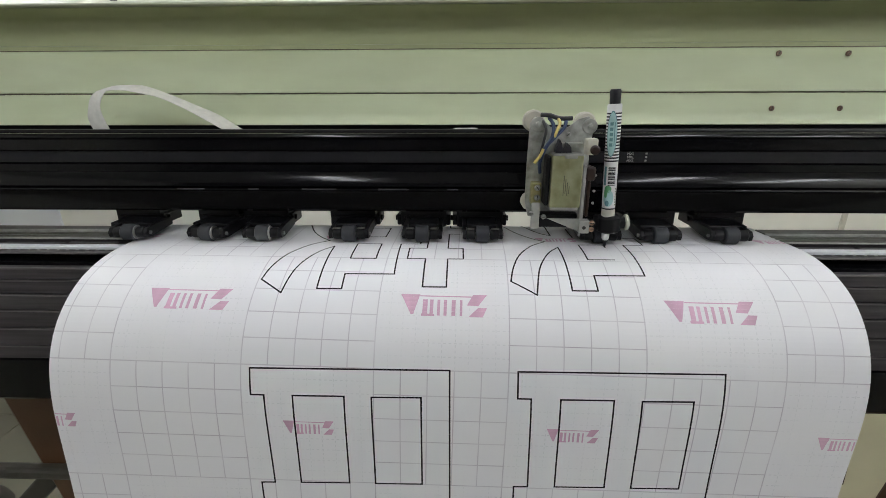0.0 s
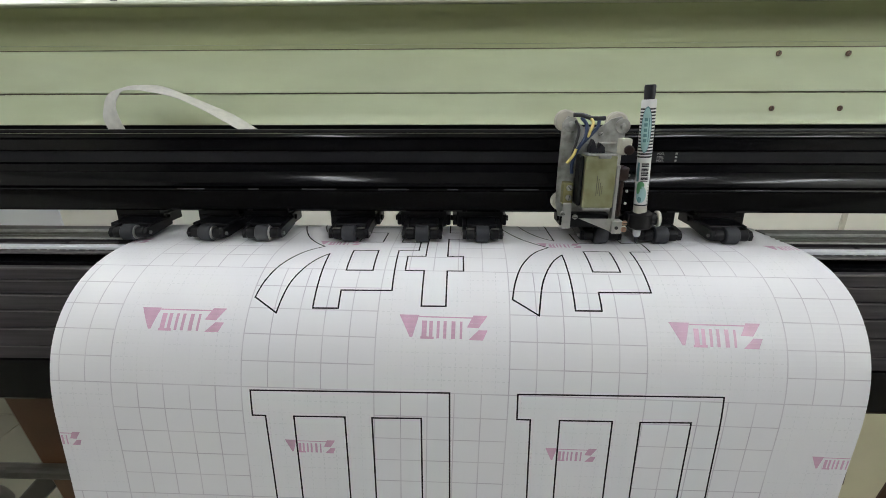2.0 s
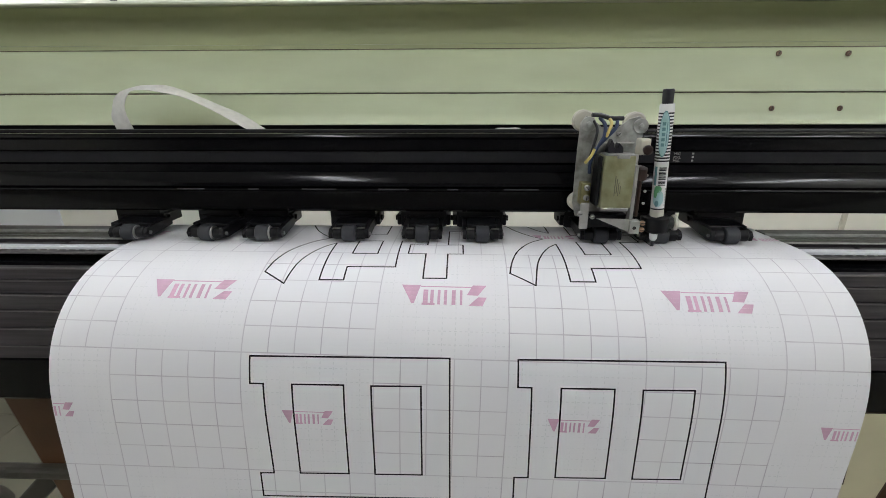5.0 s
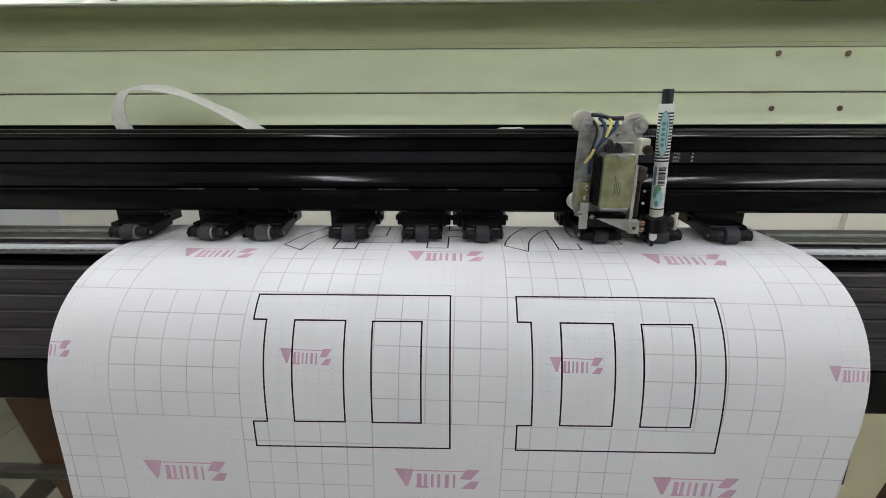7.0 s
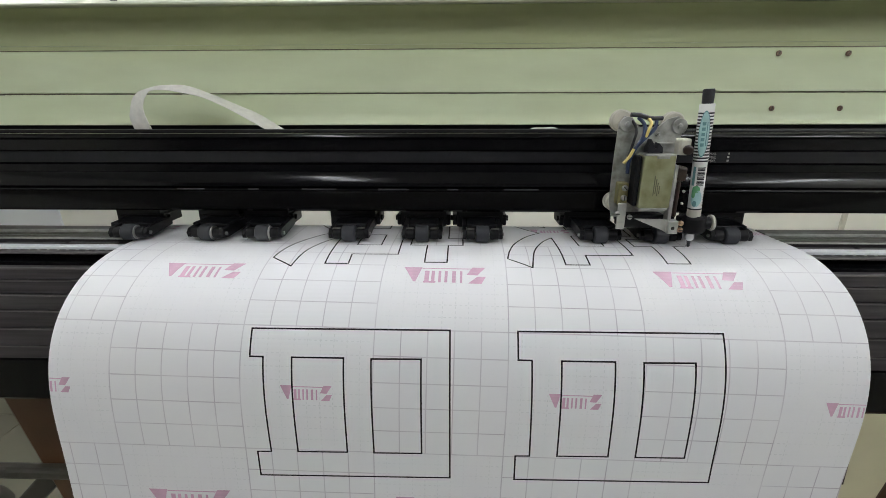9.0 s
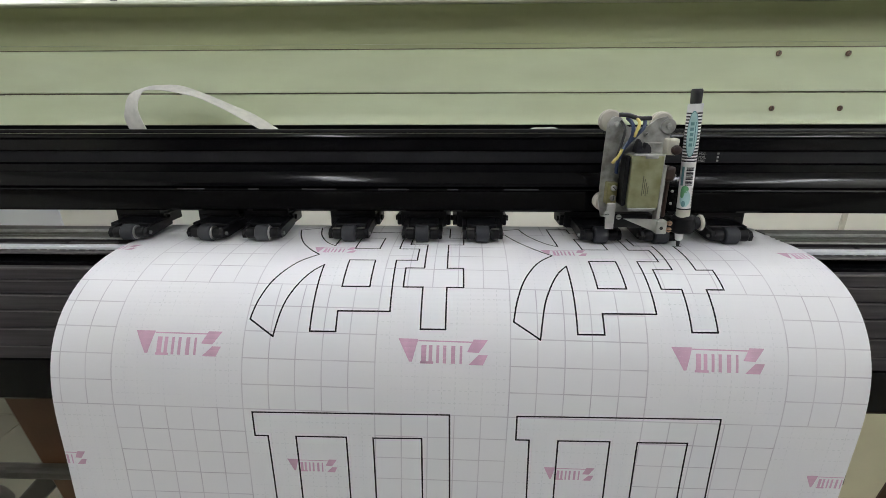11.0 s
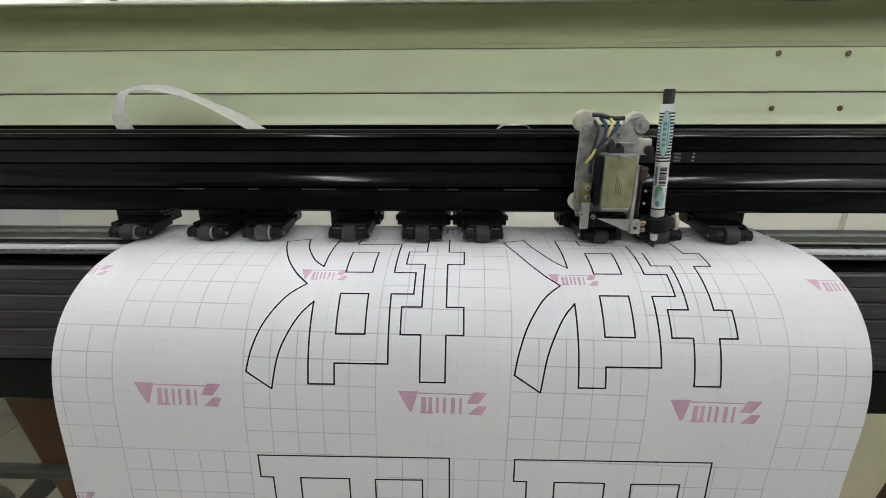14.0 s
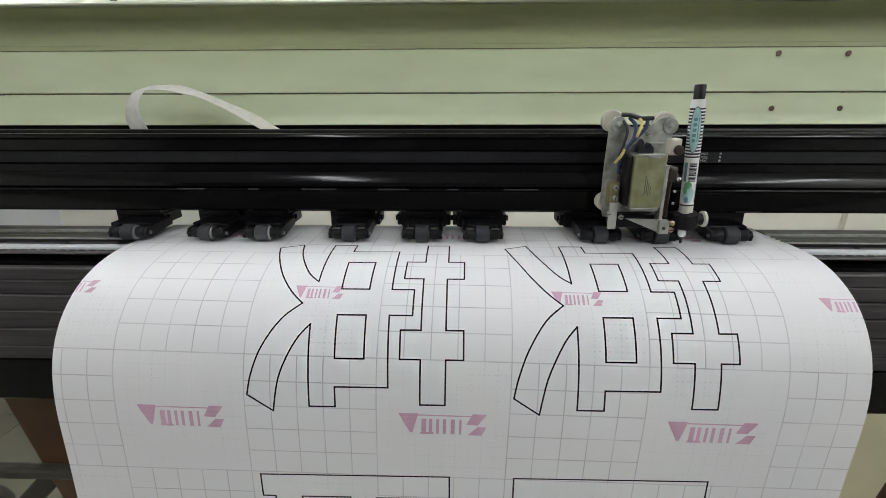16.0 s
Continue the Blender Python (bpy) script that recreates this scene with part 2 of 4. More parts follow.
# ---- room ----
def room():
    bm = B()
    box(bm, -2.6, 2.6, -3.2, 2.0, -0.1, -0.004)
    fl = tagged(obj("floor", bm, GROUT), "dull grey-beige tiled floor with narrow joints", "floor", kind="structure")
    me = None
    for i in range(13):
        for j in range(13):
            if me is None:
                bm = B()
                box(bm, -0.1988, 0.1988, -0.1988, 0.1988, -0.006, 0.0, 0.0015)
                t = part("tile", bm, FLOOR, fl)
                me = t.data
            else:
                t = new("tile", me)
                t.parent = fl
            t.location = (-2.4 + 0.4 * i, -2.98 + 0.4 * j, 0.0)
    for name, b, m, lab in (
        ("wall_back", (-2.6, 2.6, 1.9, 2.0, 0, 2.7), WALL, "plain cream painted wall"),
        ("wall_front", (-2.6, 2.6, -3.2, -3.1, 0, 2.7), WALL_DIM, "plain unseen wall, dark grey to hold back bounced light"),
        ("wall_left", (-2.7, -2.6, -3.2, 2.0, 0, 2.7), WALL, "plain cream painted wall"),
        ("wall_right", (2.6, 2.7, -3.2, 2.0, 0, 2.7), WALL, "plain cream painted wall"),
        ("ceiling", (-2.7, 2.7, -3.2, 2.0, 2.7, 2.8), CEIL, "plain white painted ceiling"),
    ):
        bm = B()
        box(bm, *b)
        tagged(obj(name, bm, m), lab, name.split("_")[0], kind="structure")
    return fl


room()


def ceiling_lights():
    def one():
        e = empty("ceiling_light")
        bm = B()
        box(bm, -0.62, 0.62, -0.09, 0.09, 0.03, 0.07, 0.006)
        part("housing", bm, LIP, e)
        for y in (-0.045, 0.045):
            bm = B()
            cyl(bm, (-0.6, y, 0.012), (0.6, y, 0.012), 0.014, seg=12)
            part("tube", bm, GLOW, e, "glowing white fluorescent tube")
        return tagged(e, "unseen twin-tube fluorescent fitting on the ceiling", "ceiling light", "ceiling lights")
    a = one()
    a.matrix_basis = pose(-0.76, -1.52, 2.63, 0, 0, 90)
    # all out of view; the far right and three rear ones are added fill light
    for x, y in ((1.3, -1.52), (2.3, -1.85), (-2.1, 1.28), (-0.55, 1.28), (1.3, 1.28)):
        copy_thing(a, pose(x, y, 2.63, 0, 0, 90))


ceiling_lights()

# ---- plotter body ----
XL, XR = -0.75, 0.75


def nearer(ob, origin):
    """Draws a thing's meshes towards the eye's post by the scale of the beam's true depth; origin: where the thing stands as drawn."""
    eye = Vector((0.011, 0.0, Z))
    o = Vector(origin)
    m = Matrix.Translation(eye - o) @ Matrix.Scale(0.94, 4) @ Matrix.Translation(o - eye)
    for c in ob.children_recursive:
        b = c.matrix_basis.copy()
        up = c.parent
        while up != ob:
            b = up.matrix_basis @ b
            up = up.parent
        if c.type == "FONT":
            c.matrix_basis = m @ b
        else:
            c.data.transform(b.inverted() @ m @ b)


def rail_beam():
    """The black extruded beam that the carriage rides on."""
    e = empty("rail_beam")
    z = lambda v: Z + v
    ridge = [(0.4734 - 0.030 * math.cos(radians(a)), z(-0.0902) + 0.030 * math.sin(radians(a))) for a in range(40, 11, -2)]
    bm = B()
    extrude_x(bm, [(0.505, z(-0.0335)), (0.455, z(-0.0335)), (0.4532, z(-0.0338)), (0.4514, z(-0.0364)), (0.4512, z(-0.0374)), (0.4530, z(-0.0395)),
                   (0.4532, z(-0.0495)), (0.4600, z(-0.0505)), (0.4600, z(-0.0630)), (0.4532, z(-0.0640)), (0.4530, z(-0.0708))] + ridge
              + [(0.4446, z(-0.0846)), (0.4480, z(-0.0856)), (0.4446, z(-0.0866)), (0.4441, z(-0.0880)), (0.4470, z(-0.0898)), (0.4480, z(-0.0950)), (0.4480, z(-0.1085)), (0.4500, z(-0.1105)), (0.505, z(-0.1105))], XL - 0.045, XR + 0.045)
    part("beam", bm, ALU_BLACK, e, "", True)
    bm = B()
    extrude_x(bm, [(0.470, z(-0.0335)), (0.470, z(-0.0315)), (0.4685, z(-0.0306)), (0.4660, z(-0.0309)), (0.4655, z(-0.0325)), (0.4655, z(-0.0335))], XL, XR)
    part("top_rail", bm, BLACK_PLASTIC, e, "thin raised black rail along the beam")
    # bare bright wear marks on the ridge
    for x0, x1 in ((-0.270, -0.242), (-0.198, -0.187), (-0.1435, -0.109), (-0.067, -0.037), (0.001, 0.012), (0.0566, 0.0907), (0.280, 0.3136)):
        bm = B()
        box(bm, x0, x1, 0.4438, 0.4452, z(-0.0876), z(-0.0864), 0.0004)
        part("wear_mark", bm, WORN, e, "polished worn spot on the ridge")
    nearer(e, (0, 0, 0))
    return tagged(e, "black anodised aluminium carriage beam with grooves", "beam", kind="")


rail_beam()


def rear_cover():
    """The pale green panelled cover behind the beam."""
    e = empty("rear_cover")
    y = 0.53
    dish = lambda a, b, top, low: [(y - top, Z + b - 0.0006), (y - top * 0.3, Z + b - 0.3 * (b - a)), (y - low * 0.15, Z + a + 0.4 * (b - a)), (y - low * 0.3, Z + a + 0.2 * (b - a)), (y - low, Z + a + 0.0006),
                                   (y - low + 0.0008, Z + a), (y + 0.012, Z + a), (y + 0.012, Z + b), (y - top + 0.0008, Z + b)]
    for a, b, top, low in ((-0.0300, 0.0031, 0.0, 0.0060), (0.0042, 0.0479, 0.0022, 0.0012)):
        bm = B()
        extrude_x(bm, dish(a, b, top, low), XL, XR)
        part("panel", bm, GREEN, e, "", True)
    bm = B()
    box(bm, XL, XR, y + 0.0008, y + 0.0115, Z + 0.0025, Z + 0.0052)
    box(bm, XL, XR, y + 0.0004, y + 0.0115, Z + 0.0470, Z + 0.0500)
    part("backing", bm, SEAM, e, "dusty brown filler in the panel joints")
    bm = B()
    rnd = random.Random(4)
    for k in range(90):
        x = rnd.uniform(-0.56, 0.5)
        w = rnd.uniform(0.001, 0.010)
        zz = Z + 0.0035 + rnd.uniform(-0.0004, 0.0006)
        box(bm, x, x + w, y - 0.0004, y + 0.002, zz - rnd.uniform(0.0002, 0.0006), zz + rnd.uniform(0.0002, 0.0007))
    tagged(part("seam_dirt", bm, SEAM, e, "dark dirt along the panel seam"), kind="stuff")
    # black strip standing in for the shadowed gap between cover and beam
    bm = B()
    box(bm, XL, XR, y + 0.0010, y + 0.0120, Z - 0.080, Z - 0.0304)
    part("gap_channel", bm, BLACK_PLASTIC, e, "black strip for the shade in the gap below the panels")
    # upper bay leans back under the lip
    # its shade below the lip is put into the colour
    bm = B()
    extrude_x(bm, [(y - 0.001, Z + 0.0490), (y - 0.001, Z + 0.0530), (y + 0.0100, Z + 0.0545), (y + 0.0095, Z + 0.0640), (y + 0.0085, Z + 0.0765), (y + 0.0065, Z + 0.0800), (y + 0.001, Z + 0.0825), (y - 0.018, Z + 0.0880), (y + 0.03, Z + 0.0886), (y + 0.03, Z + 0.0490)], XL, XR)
    part("upper_bay", bm, BAY_GREEN, e, "recessed green bay, darker olive with its shade in the colour", True)
    bm = B()
    extrude_x(bm, [(y - 0.020, Z + 0.0888), (y - 0.0225, Z + 0.0900), (y - 0.0225, Z + 0.0915), (y - 0.018, Z + 0.0945), (y + 0.02, Z + 0.125), (y + 0.2, Z + 0.130), (y + 0.2, Z + 0.0888)], XL, XR)
    part("top_lip", bm, LIP, e, "pale overhanging top lip")
    for x, z in ((0.3466, 0.0420), (0.4179, 0.0416), (0.3518, -0.0131), (0.4244, -0.0132)):
        screw("screw", Matrix.Translation((x, y - (0.0017 if z > 0 else 0.0008), Z + z)) @ FRONT @ Matrix.Rotation(x * 40, 4, "Z"), 0.0029, 0.0015, RUST, e, "rusty brown screw head")
    bm = B()
    box(bm, -0.3450, -0.3382, y - 0.0195, y - 0.0160, Z + 0.0938, Z + 0.0960)
    part("chip", bm, SCRATCH, e, "small dark chip in the paint")
    return tagged(e, "pale green enamelled metal cover with horizontal panels", "machine cover")


rear_cover()


def platen():
    e = empty("platen")
    z = lambda v: Z + v
    bm = B()
    extrude_x(bm, [(0.3990, z(-0.1320)), (0.4300, z(-0.1345)), (0.4300, z(-0.1292)), (0.4490, z(-0.1292)), (0.4490, z(-0.20)), (0.3990, z(-0.20))], XL, XR)
    part("bed", bm, RIB, e, "grey metal bed under the paper")
    rnd = random.Random(5)
    for x0, x1 in ((XL, -0.297), (0.3095, XR)):
        for y0, y1, low, top, m in ((0.4045, 0.4062, -0.1284, -0.1268, ZINC), (0.4085, 0.4118, -0.1345, -0.1274, BED_GREY), (0.4146, 0.4182, -0.1345, -0.1274, BED_GREY),
                                    (0.4212, 0.4256, -0.1345, -0.1274, BED_GREY), (0.4316, 0.4330, -0.1294, -0.1266, ZINC), (0.4340, 0.4486, -0.1294, -0.1272, BED_GREY)):
            bm = B()
            box(bm, x0, x1, y0, y1, z(low), z(top), 0.0004)
            part("rib", bm, m, e)
        bm = B()
        box(bm, x0, x1, 0.4064, 0.4080, z(-0.1345), z(-0.1286))
        part("lip_web", bm, RIB, e)
        x = x0
        while x < x1:
            w = min(rnd.uniform(0.035, 0.075), x1 - x)
            bm = B()
            box(bm, x, x + w, 0.3965, 0.4030, z(-0.1346), z(-0.1302 + rnd.uniform(-0.0004, 0.0004)), 0.0006)
            part("bed_pad", bm, RIB_EDGE, e, "dusty grey felt pad in the groove")
            x += w + rnd.uniform(0.004, 0.012)
    for x0, x1 in ((XL, XR),):
        bm = B()
        box(bm, x0, x1, 0.3868, 0.3948, z(-0.1330), z(-0.1296), 0.0008)
        part("cutting_strip", bm, STRIP, e, "pale worn cutting strip")
        bm = B()
        box(bm, x0, x1, 0.3800, 0.3990, z(-0.1350), z(-0.1331), 0.0006)
        part("edge_bar", bm, RIB_EDGE, e)
    # tiny serrations under the strip
    bm = B()
    for side in ((XL, -0.22), (0.24, XR)):
        x = side[0]
        while x < side[1]:
            box(bm, x, x + 0.0062, 0.3852, 0.3867, z(-0.1332), z(-0.1322), 0.0004)
            x += 0.0092
    tagged(part("teeth", bm, RIB_EDGE, e, "fine grey serration along the strip"), kind="stuff")
    return tagged(e, "dark grey metal plotter bed with a pale strip", "plotter bed")


platen()


def apron():
    """The ribbed dark front below the bed, behind the hanging paper."""
    e = empty("front_apron")
    z = lambda v: Z + v
    bm = B()
    extrude_x(bm, [(0.374, z(-0.140)), (0.46, z(-0.140)), (0.46, z(-0.2860)), (0.372, z(-0.2860)), (0.368, z(-0.2815)), (0.367, z(-0.238)), (0.374, z(-0.232))], XL, XR)
    part("backing", bm, ALU_BLACK, e)
    for a, b, y0 in ((-0.1434, -0.1538, 0.3662), (-0.1546, -0.1672, 0.3652), (-0.1688, -0.1832, 0.3650), (-0.1847, -0.2014, 0.3650), (-0.2031, -0.2200, 0.3650), (-0.2215, -0.2345, 0.3655)):
        bm = B()
        extrude_x(bm, [(y0 + 0.0015, z(a)), (y0, z(a - 0.001)), (y0 - 0.0015, z(b + 0.0008)), (y0, z(b)), (0.378, z(b)), (0.378, z(a))], XL, XR)
        sl = part("slat", bm, RIB if y0 < 0.37 else ALU_BLACK, e)
        # paler strip paints the reflection along each slat's upper edge
        if y0 < 0.37:
            bm = B()
            box(bm, XL, XR, y0 - 0.0007, y0 + 0.0030, z(a - 0.0012), z(a + 0.0003), 0.0004)
            part("edge", bm, RIB_EDGE, sl, "lighter upper edge, its reflection put into the colour")
    return tagged(e, "black ribbed aluminium front apron", "machine front")


apron()


def end_covers():
    for x0, x1 in ((XL - 0.05, XL), (XR, XR + 0.05)):
        bm = B()
        box(bm, x0, x1, 0.36, 0.66, Z - 0.30, Z + 0.14, 0.008)
        tagged(obj("end_cover", bm, LIP), "pale cream end cover of the plotter", "machine cover", "end covers of the plotter")


end_covers()


def stand():
    e = empty("plotter_stand")
    for x0, x1 in ((-0.5005, -0.415), (0.6157, 0.6977)):
        lean = 0.138 if x0 < 0 else -0.138
        bm = B()
        g = box(bm, x0, x1, 0.4125, 0.49, 0.03, Z - 0.2870, 0.004)
        for v in g:
            v.co.x += lean * (Z - 0.2870 - v.co.z) / (Z - 0.3145)
        part("leg", bm, WOOD, e)
        bm = B()
        box(bm, x0 + lean - 0.008, x1 + lean + 0.008, 0.25, 0.72, 0.0, 0.04, 0.006)
        part("foot", bm, WOOD, e)
    bm = B()
    box(bm, -0.70, 0.40, 0.398, 0.412, Z - 0.4185, Z - 0.4035, 0.004)
    part("cross_rail", bm, RAIL, e, "dull dark grey metal cross rail")
    bm = B()
    box(bm, -0.013, 0.013, -0.010, 0.010, -0.425, 0.335, 0.003)
    bm.transform(Matrix.Translation((-0.716, 0.47, 0.332)) @ Matrix.Rotation(radians(45), 4, "Y"))
    part("brace", bm, RAIL, e, "dark grey metal brace down to the floor")
    return tagged(e, "brown wooden stand of the plotter", "machine stand")


stand()


def hanging_cable():
    bm = B()
    tube(bm, [(0.3790, 0.4100, Z - 0.2870), (0.4170, 0.4050, Z - 0.3349), (0.4278, 0.4020, Z - 0.3554), (0.4283, 0.4000, Z - 0.3767), (0.4297, 0.4000, Z - 0.3990)], 0.0010)
    o = obj("hanging_cable", bm, BROWN, True)
    return tagged(o, "thin dark brown cable hanging under the machine front", "cable")


hanging_cable()


def pinch_roller(x, shift, turn, ears, ring):
    """One pinch roller on its sprung arm: origin on the bed under the roller; its mount stands shift to the side."""
    e = empty("pinch_roller", pose(x, 0.4020, BED + 0.0003, 0, 0, turn))
    c = shift
    bm = B()
    plate_xz(bm, [(c - 0.0225, 0.0235), (c + 0.0225, 0.0235), (c + 0.0225, 0.0058), (c + 0.0195, 0.0045), (c - 0.0195, 0.0045), (c - 0.0225, 0.0058)], 0.0345, 0.0700, 0.0008)
    m = part("mount", bm, BLACK_PLASTIC, e)
    for s in ears:
        bm = B()
        xa, xb = sorted((c + s * 0.0222, c + s * 0.0265))
        box(bm, xa, xb, 0.036, 0.064, 0.0062, 0.0168, 0.0010)
        cyl(bm, (c + s * 0.0262, 0.043, 0.0122), (c + s * 0.0285, 0.043, 0.0122), 0.0028, seg=12)
        box(bm, xa, xb, 0.0345, 0.040, 0.0145, 0.0172, 0.0006)
        part("release_lever", bm, BLACK_PLASTIC, m)
    bm = B()
    box(bm, c - 0.0190, c + 0.0190, 0.0333, 0.0347, 0.0145, 0.0160, 0.0004)
    part("mount_rib", bm, BLACK_PLASTIC, m)
    for s in (-1, 1):
        bm = B()
        xa, xb = sorted((s * 0.0150, s * 0.0182))
        extrude_x(bm, [(0.0360, 0.0135), (0.0360, 0.0065), (0.0030, 0.0034), (-0.0040, 0.0042), (-0.0052, 0.0085), (-0.0020, 0.0122), (0.0100, 0.0135)], xa, xb)
        part("arm", bm, BLACK_PLASTIC, e)
        bm = B()
        xa, xb = sorted((s * 0.0066, s * 0.0150))
        lathe(bm, [(0.0030, 0.0), (0.0048, 0.0006), (0.0052, 0.0020), (0.0052, xb - xa - 0.001), (0.0044, xb - xa)], Matrix.Translation((xa, 0, 0.0078)) @ Matrix.Rotation(radians(90), 4, "Y"), 18)
        part("bearing", bm, BLACK_PLASTIC, e, "", True)
    bm = B()
    cyl(bm, (-0.0196, 0.0, 0.0078), (0.0196, 0.0, 0.0078), 0.0016, seg=12)
    part("axle", bm, STEEL, e, "thin steel axle")
    bm = B()
    lathe(bm, [(0.0030, -0.0060), (0.0070, -0.0060), (0.0077, -0.0052), (0.0077, 0.0052), (0.0070, 0.0060), (0.0030, 0.0060)], Matrix.Translation((0, 0, 0.0078)) @ Matrix.Rotation(radians(90), 4, "Y"), 28)
    part("roller", bm, RUBBER, e, "grey-black rubber roller", True)
    # added pale strips imitate the highlights on top of the bearings
    if not ring and x < 0.1:
        for s in (-1, 1):
            bm = B()
            xa, xb = sorted((s * 0.0078, s * 0.0148))
            box(bm, xa, xb, -0.0030, 0.0015, 0.0128, 0.0134, 0.0002)
            part("clip", bm, BED_GREY, e, "thin grey strip for the highlight on the bearing")
    if ring:
        bm = B()
        lathe(bm, [(0.0024, 0.0), (0.0066, 0.0), (0.0064, 0.0010), (0.0048, 0.0011)], Matrix.Translation((0.0060, 0, 0.0078)) @ Matrix.Rotation(radians(90), 4, "Y"), 20)
        part("washer", bm, STEEL, e, "thin bright steel washer")
    bm = B()
    box(bm, min(c - 0.012, -0.0140), max(c + 0.012, 0.0140), 0.0105, 0.0350, 0.0065, 0.0140, 0.0012)
    part("arm_body", bm, BLACK_PLASTIC, e)
    return tagged(e, "black plastic pinch roller pressing on the paper", "pinch roller", "pinch rollers under the beam")


BED = Z - 0.1280
for x, shift, turn, ears in ((-0.2955, -0.0145, 0, (1,)), (-0.2218, -0.0107, -7, (1,)), (-0.1691, -0.0092, 2, (1,)), (-0.0885, -0.0038, 0, (1,)), (-0.0209, -0.0011, 0, (-1, 1)), (0.0345, -0.0011, 0, (-1, 1)), (0.1410, -0.0024, 0, (-1,)),
                             (0.1946, 0.0056, 0, (-1,)), (0.2572, 0.0092, 0, (-1,))):
    pinch_roller(x, shift, turn, ears, x < -0.15)


# ---- carriage with solenoid and pen: origin under the pen's tip, on the bed ----
def carriage():
    e = empty("pen_carriage")
    P0 = 0.393                                       # depth of the pen's axis

    def X(v):
        return v - 0.2175                            # carriage drawn where the pen stands at 0.2175

    py = 0.424 - P0
    z = lambda v: v + 0.1280
    bm = B()
    plate_xz(bm, [(X(0.1555), z(-0.0230)), (X(0.160), z(-0.0165)), (X(0.166), z(-0.0190)), (X(0.174), z(-0.026)), (X(0.190), z(-0.026)), (X(0.198), z(-0.0195)), (X(0.207), z(-0.0170)), (X(0.2125), z(-0.0235)),
                  (X(0.2105), z(-0.045)), (X(0.2105), z(-0.105)), (X(0.205), z(-0.114)), (X(0.158), z(-0.108)), (X(0.1545), z(-0.095)), (X(0.1545), z(-0.060))], py, py + 0.002)
    part("base_plate", bm, PLATE, e)
    # guide wheels
    for wx, wz, r, big in ((0.1596, -0.0210, 0.0097, 1), (0.2056, -0.0228, 0.0096, 1), (0.1600, -0.0950, 0.0085, 0)):
        bm = B()
        lathe(bm, [(r * 0.3, 0.0), (r * 0.85, 0.0), (r, 0.0012), (r, 0.0030), (r * 0.82, 0.0045), (r, 0.0060), (r, 0.0078), (r * 0.85, 0.009), (r * 0.3, 0.009)],
              Matrix.Translation((X(wx), py + 0.013 if big else py + 0.012, z(wz))) @ FRONT, 28)
        w = part("guide_wheel", bm, WHITE_PLASTIC, e, "yellowed white nylon guide wheel", True)
        if big:
            bm = B()
            lathe(bm, [(0.0066, 0), (0.0066, 0.0016), (0.0062, 0.0020), (0.0024, 0.0021), (0.0022, 0.0034), (0.0010, 0.0037)], Matrix.Translation((X(wx + 0.0028), py - 0.0002, z(wz - 0.0026))) @ FRONT, 20)
            part("hub", bm, PLATE, w, "flat grey steel hub washer")
    # solenoid: olive yoke, dark coil, top frame
    fy = 0.402 - P0
    bm = B()
    box(bm, X(0.1732), X(0.2005), fy, fy + 0.0185, z(-0.0950), z(-0.0488), 0.0012)
    s = part("solenoid", bm, OLIVE, e, "olive-tinted metal solenoid case")
    bm = B()
    box(bm, X(0.1740), X(0.1998), fy - 0.0012, fy + 0.017, z(-0.0490), z(-0.0474), 0.0005)
    part("rim", bm, STEEL, s, "bright folded rim")
    bm = B()
    box(bm, X(0.1738), X(0.1985), fy - 0.0010, fy + 0.017, z(-0.0971), z(-0.0947), 0.0005)
    part("lower_rim", bm, STEEL, s, "bright folded rim")
    for k in range(4):
        bm = B()
        box(bm, X(0.1842 + 0.0016 * k), X(0.1849 + 0.0016 * k), fy - 0.0003, fy + 0.001, z(-0.084 + 0.002 * (k % 2)), z(-0.066 - 0.003 * k))
        part("stamp", bm, STAMP, s, "faint stamped marking")
    bm = B()
    box(bm, X(0.1688), X(0.1728), fy + 0.002, fy + 0.0185, z(-0.094), z(-0.049), 0.002)
    part("coil", bm, BLACK_PLASTIC, e, "dark wound coil")
    bm = B()
    plate_xz(bm, [(X(0.1770), z(-0.047)), (X(0.1770), z(-0.0420)), (X(0.1782), z(-0.0395)), (X(0.1795), z(-0.0355)), (X(0.1815), z(-0.0385)), (X(0.1825), z(-0.0430)), (X(0.1850), z(-0.0430)), (X(0.1860), z(-0.0385)), (X(0.1878), z(-0.0400)), (X(0.1900), z(-0.0425)), (X(0.1905), z(-0.047))], fy + 0.006, fy + 0.014)
    part("armature", bm, PEN_BLACK, e, "black armature above the case")
    screw("plate_screw", Matrix.Translation((X(0.1900), py, z(-0.0325))) @ FRONT @ Matrix.Rotation(0.6, 4, "Z"), 0.0022, 0.0016, STEEL, e)
    bm = B()
    box(bm, X(0.1712), X(0.2020), fy + 0.0145, fy + 0.0165, z(-0.0400), z(-0.0386), 0.0004)
    part("cross_strip", bm, ZINC, e, "thin pale metal strip")
    bm = B()
    box(bm, X(0.1838), X(0.1945), fy - 0.0016, fy + 0.004, z(-0.0512), z(-0.0484), 0.0006)
    part("tab", bm, STEEL, s, "bright folded tab")
    # brown bakelite lever with its white block
    bm = B()
    box(bm, X(0.2020), X(0.2118), fy + 0.001, fy + 0.012, z(-0.0485), z(-0.0345), 0.0015)
    part("white_block", bm, WHITE_PLASTIC, e)
    bm = B()
    lathe(bm, [(0.0042, 0), (0.0042, 0.002), (0.003, 0.0026), (0.001, 0.0026)], Matrix.Translation((X(0.2090), fy + 0.001, z(-0.0440))) @ FRONT, 18)
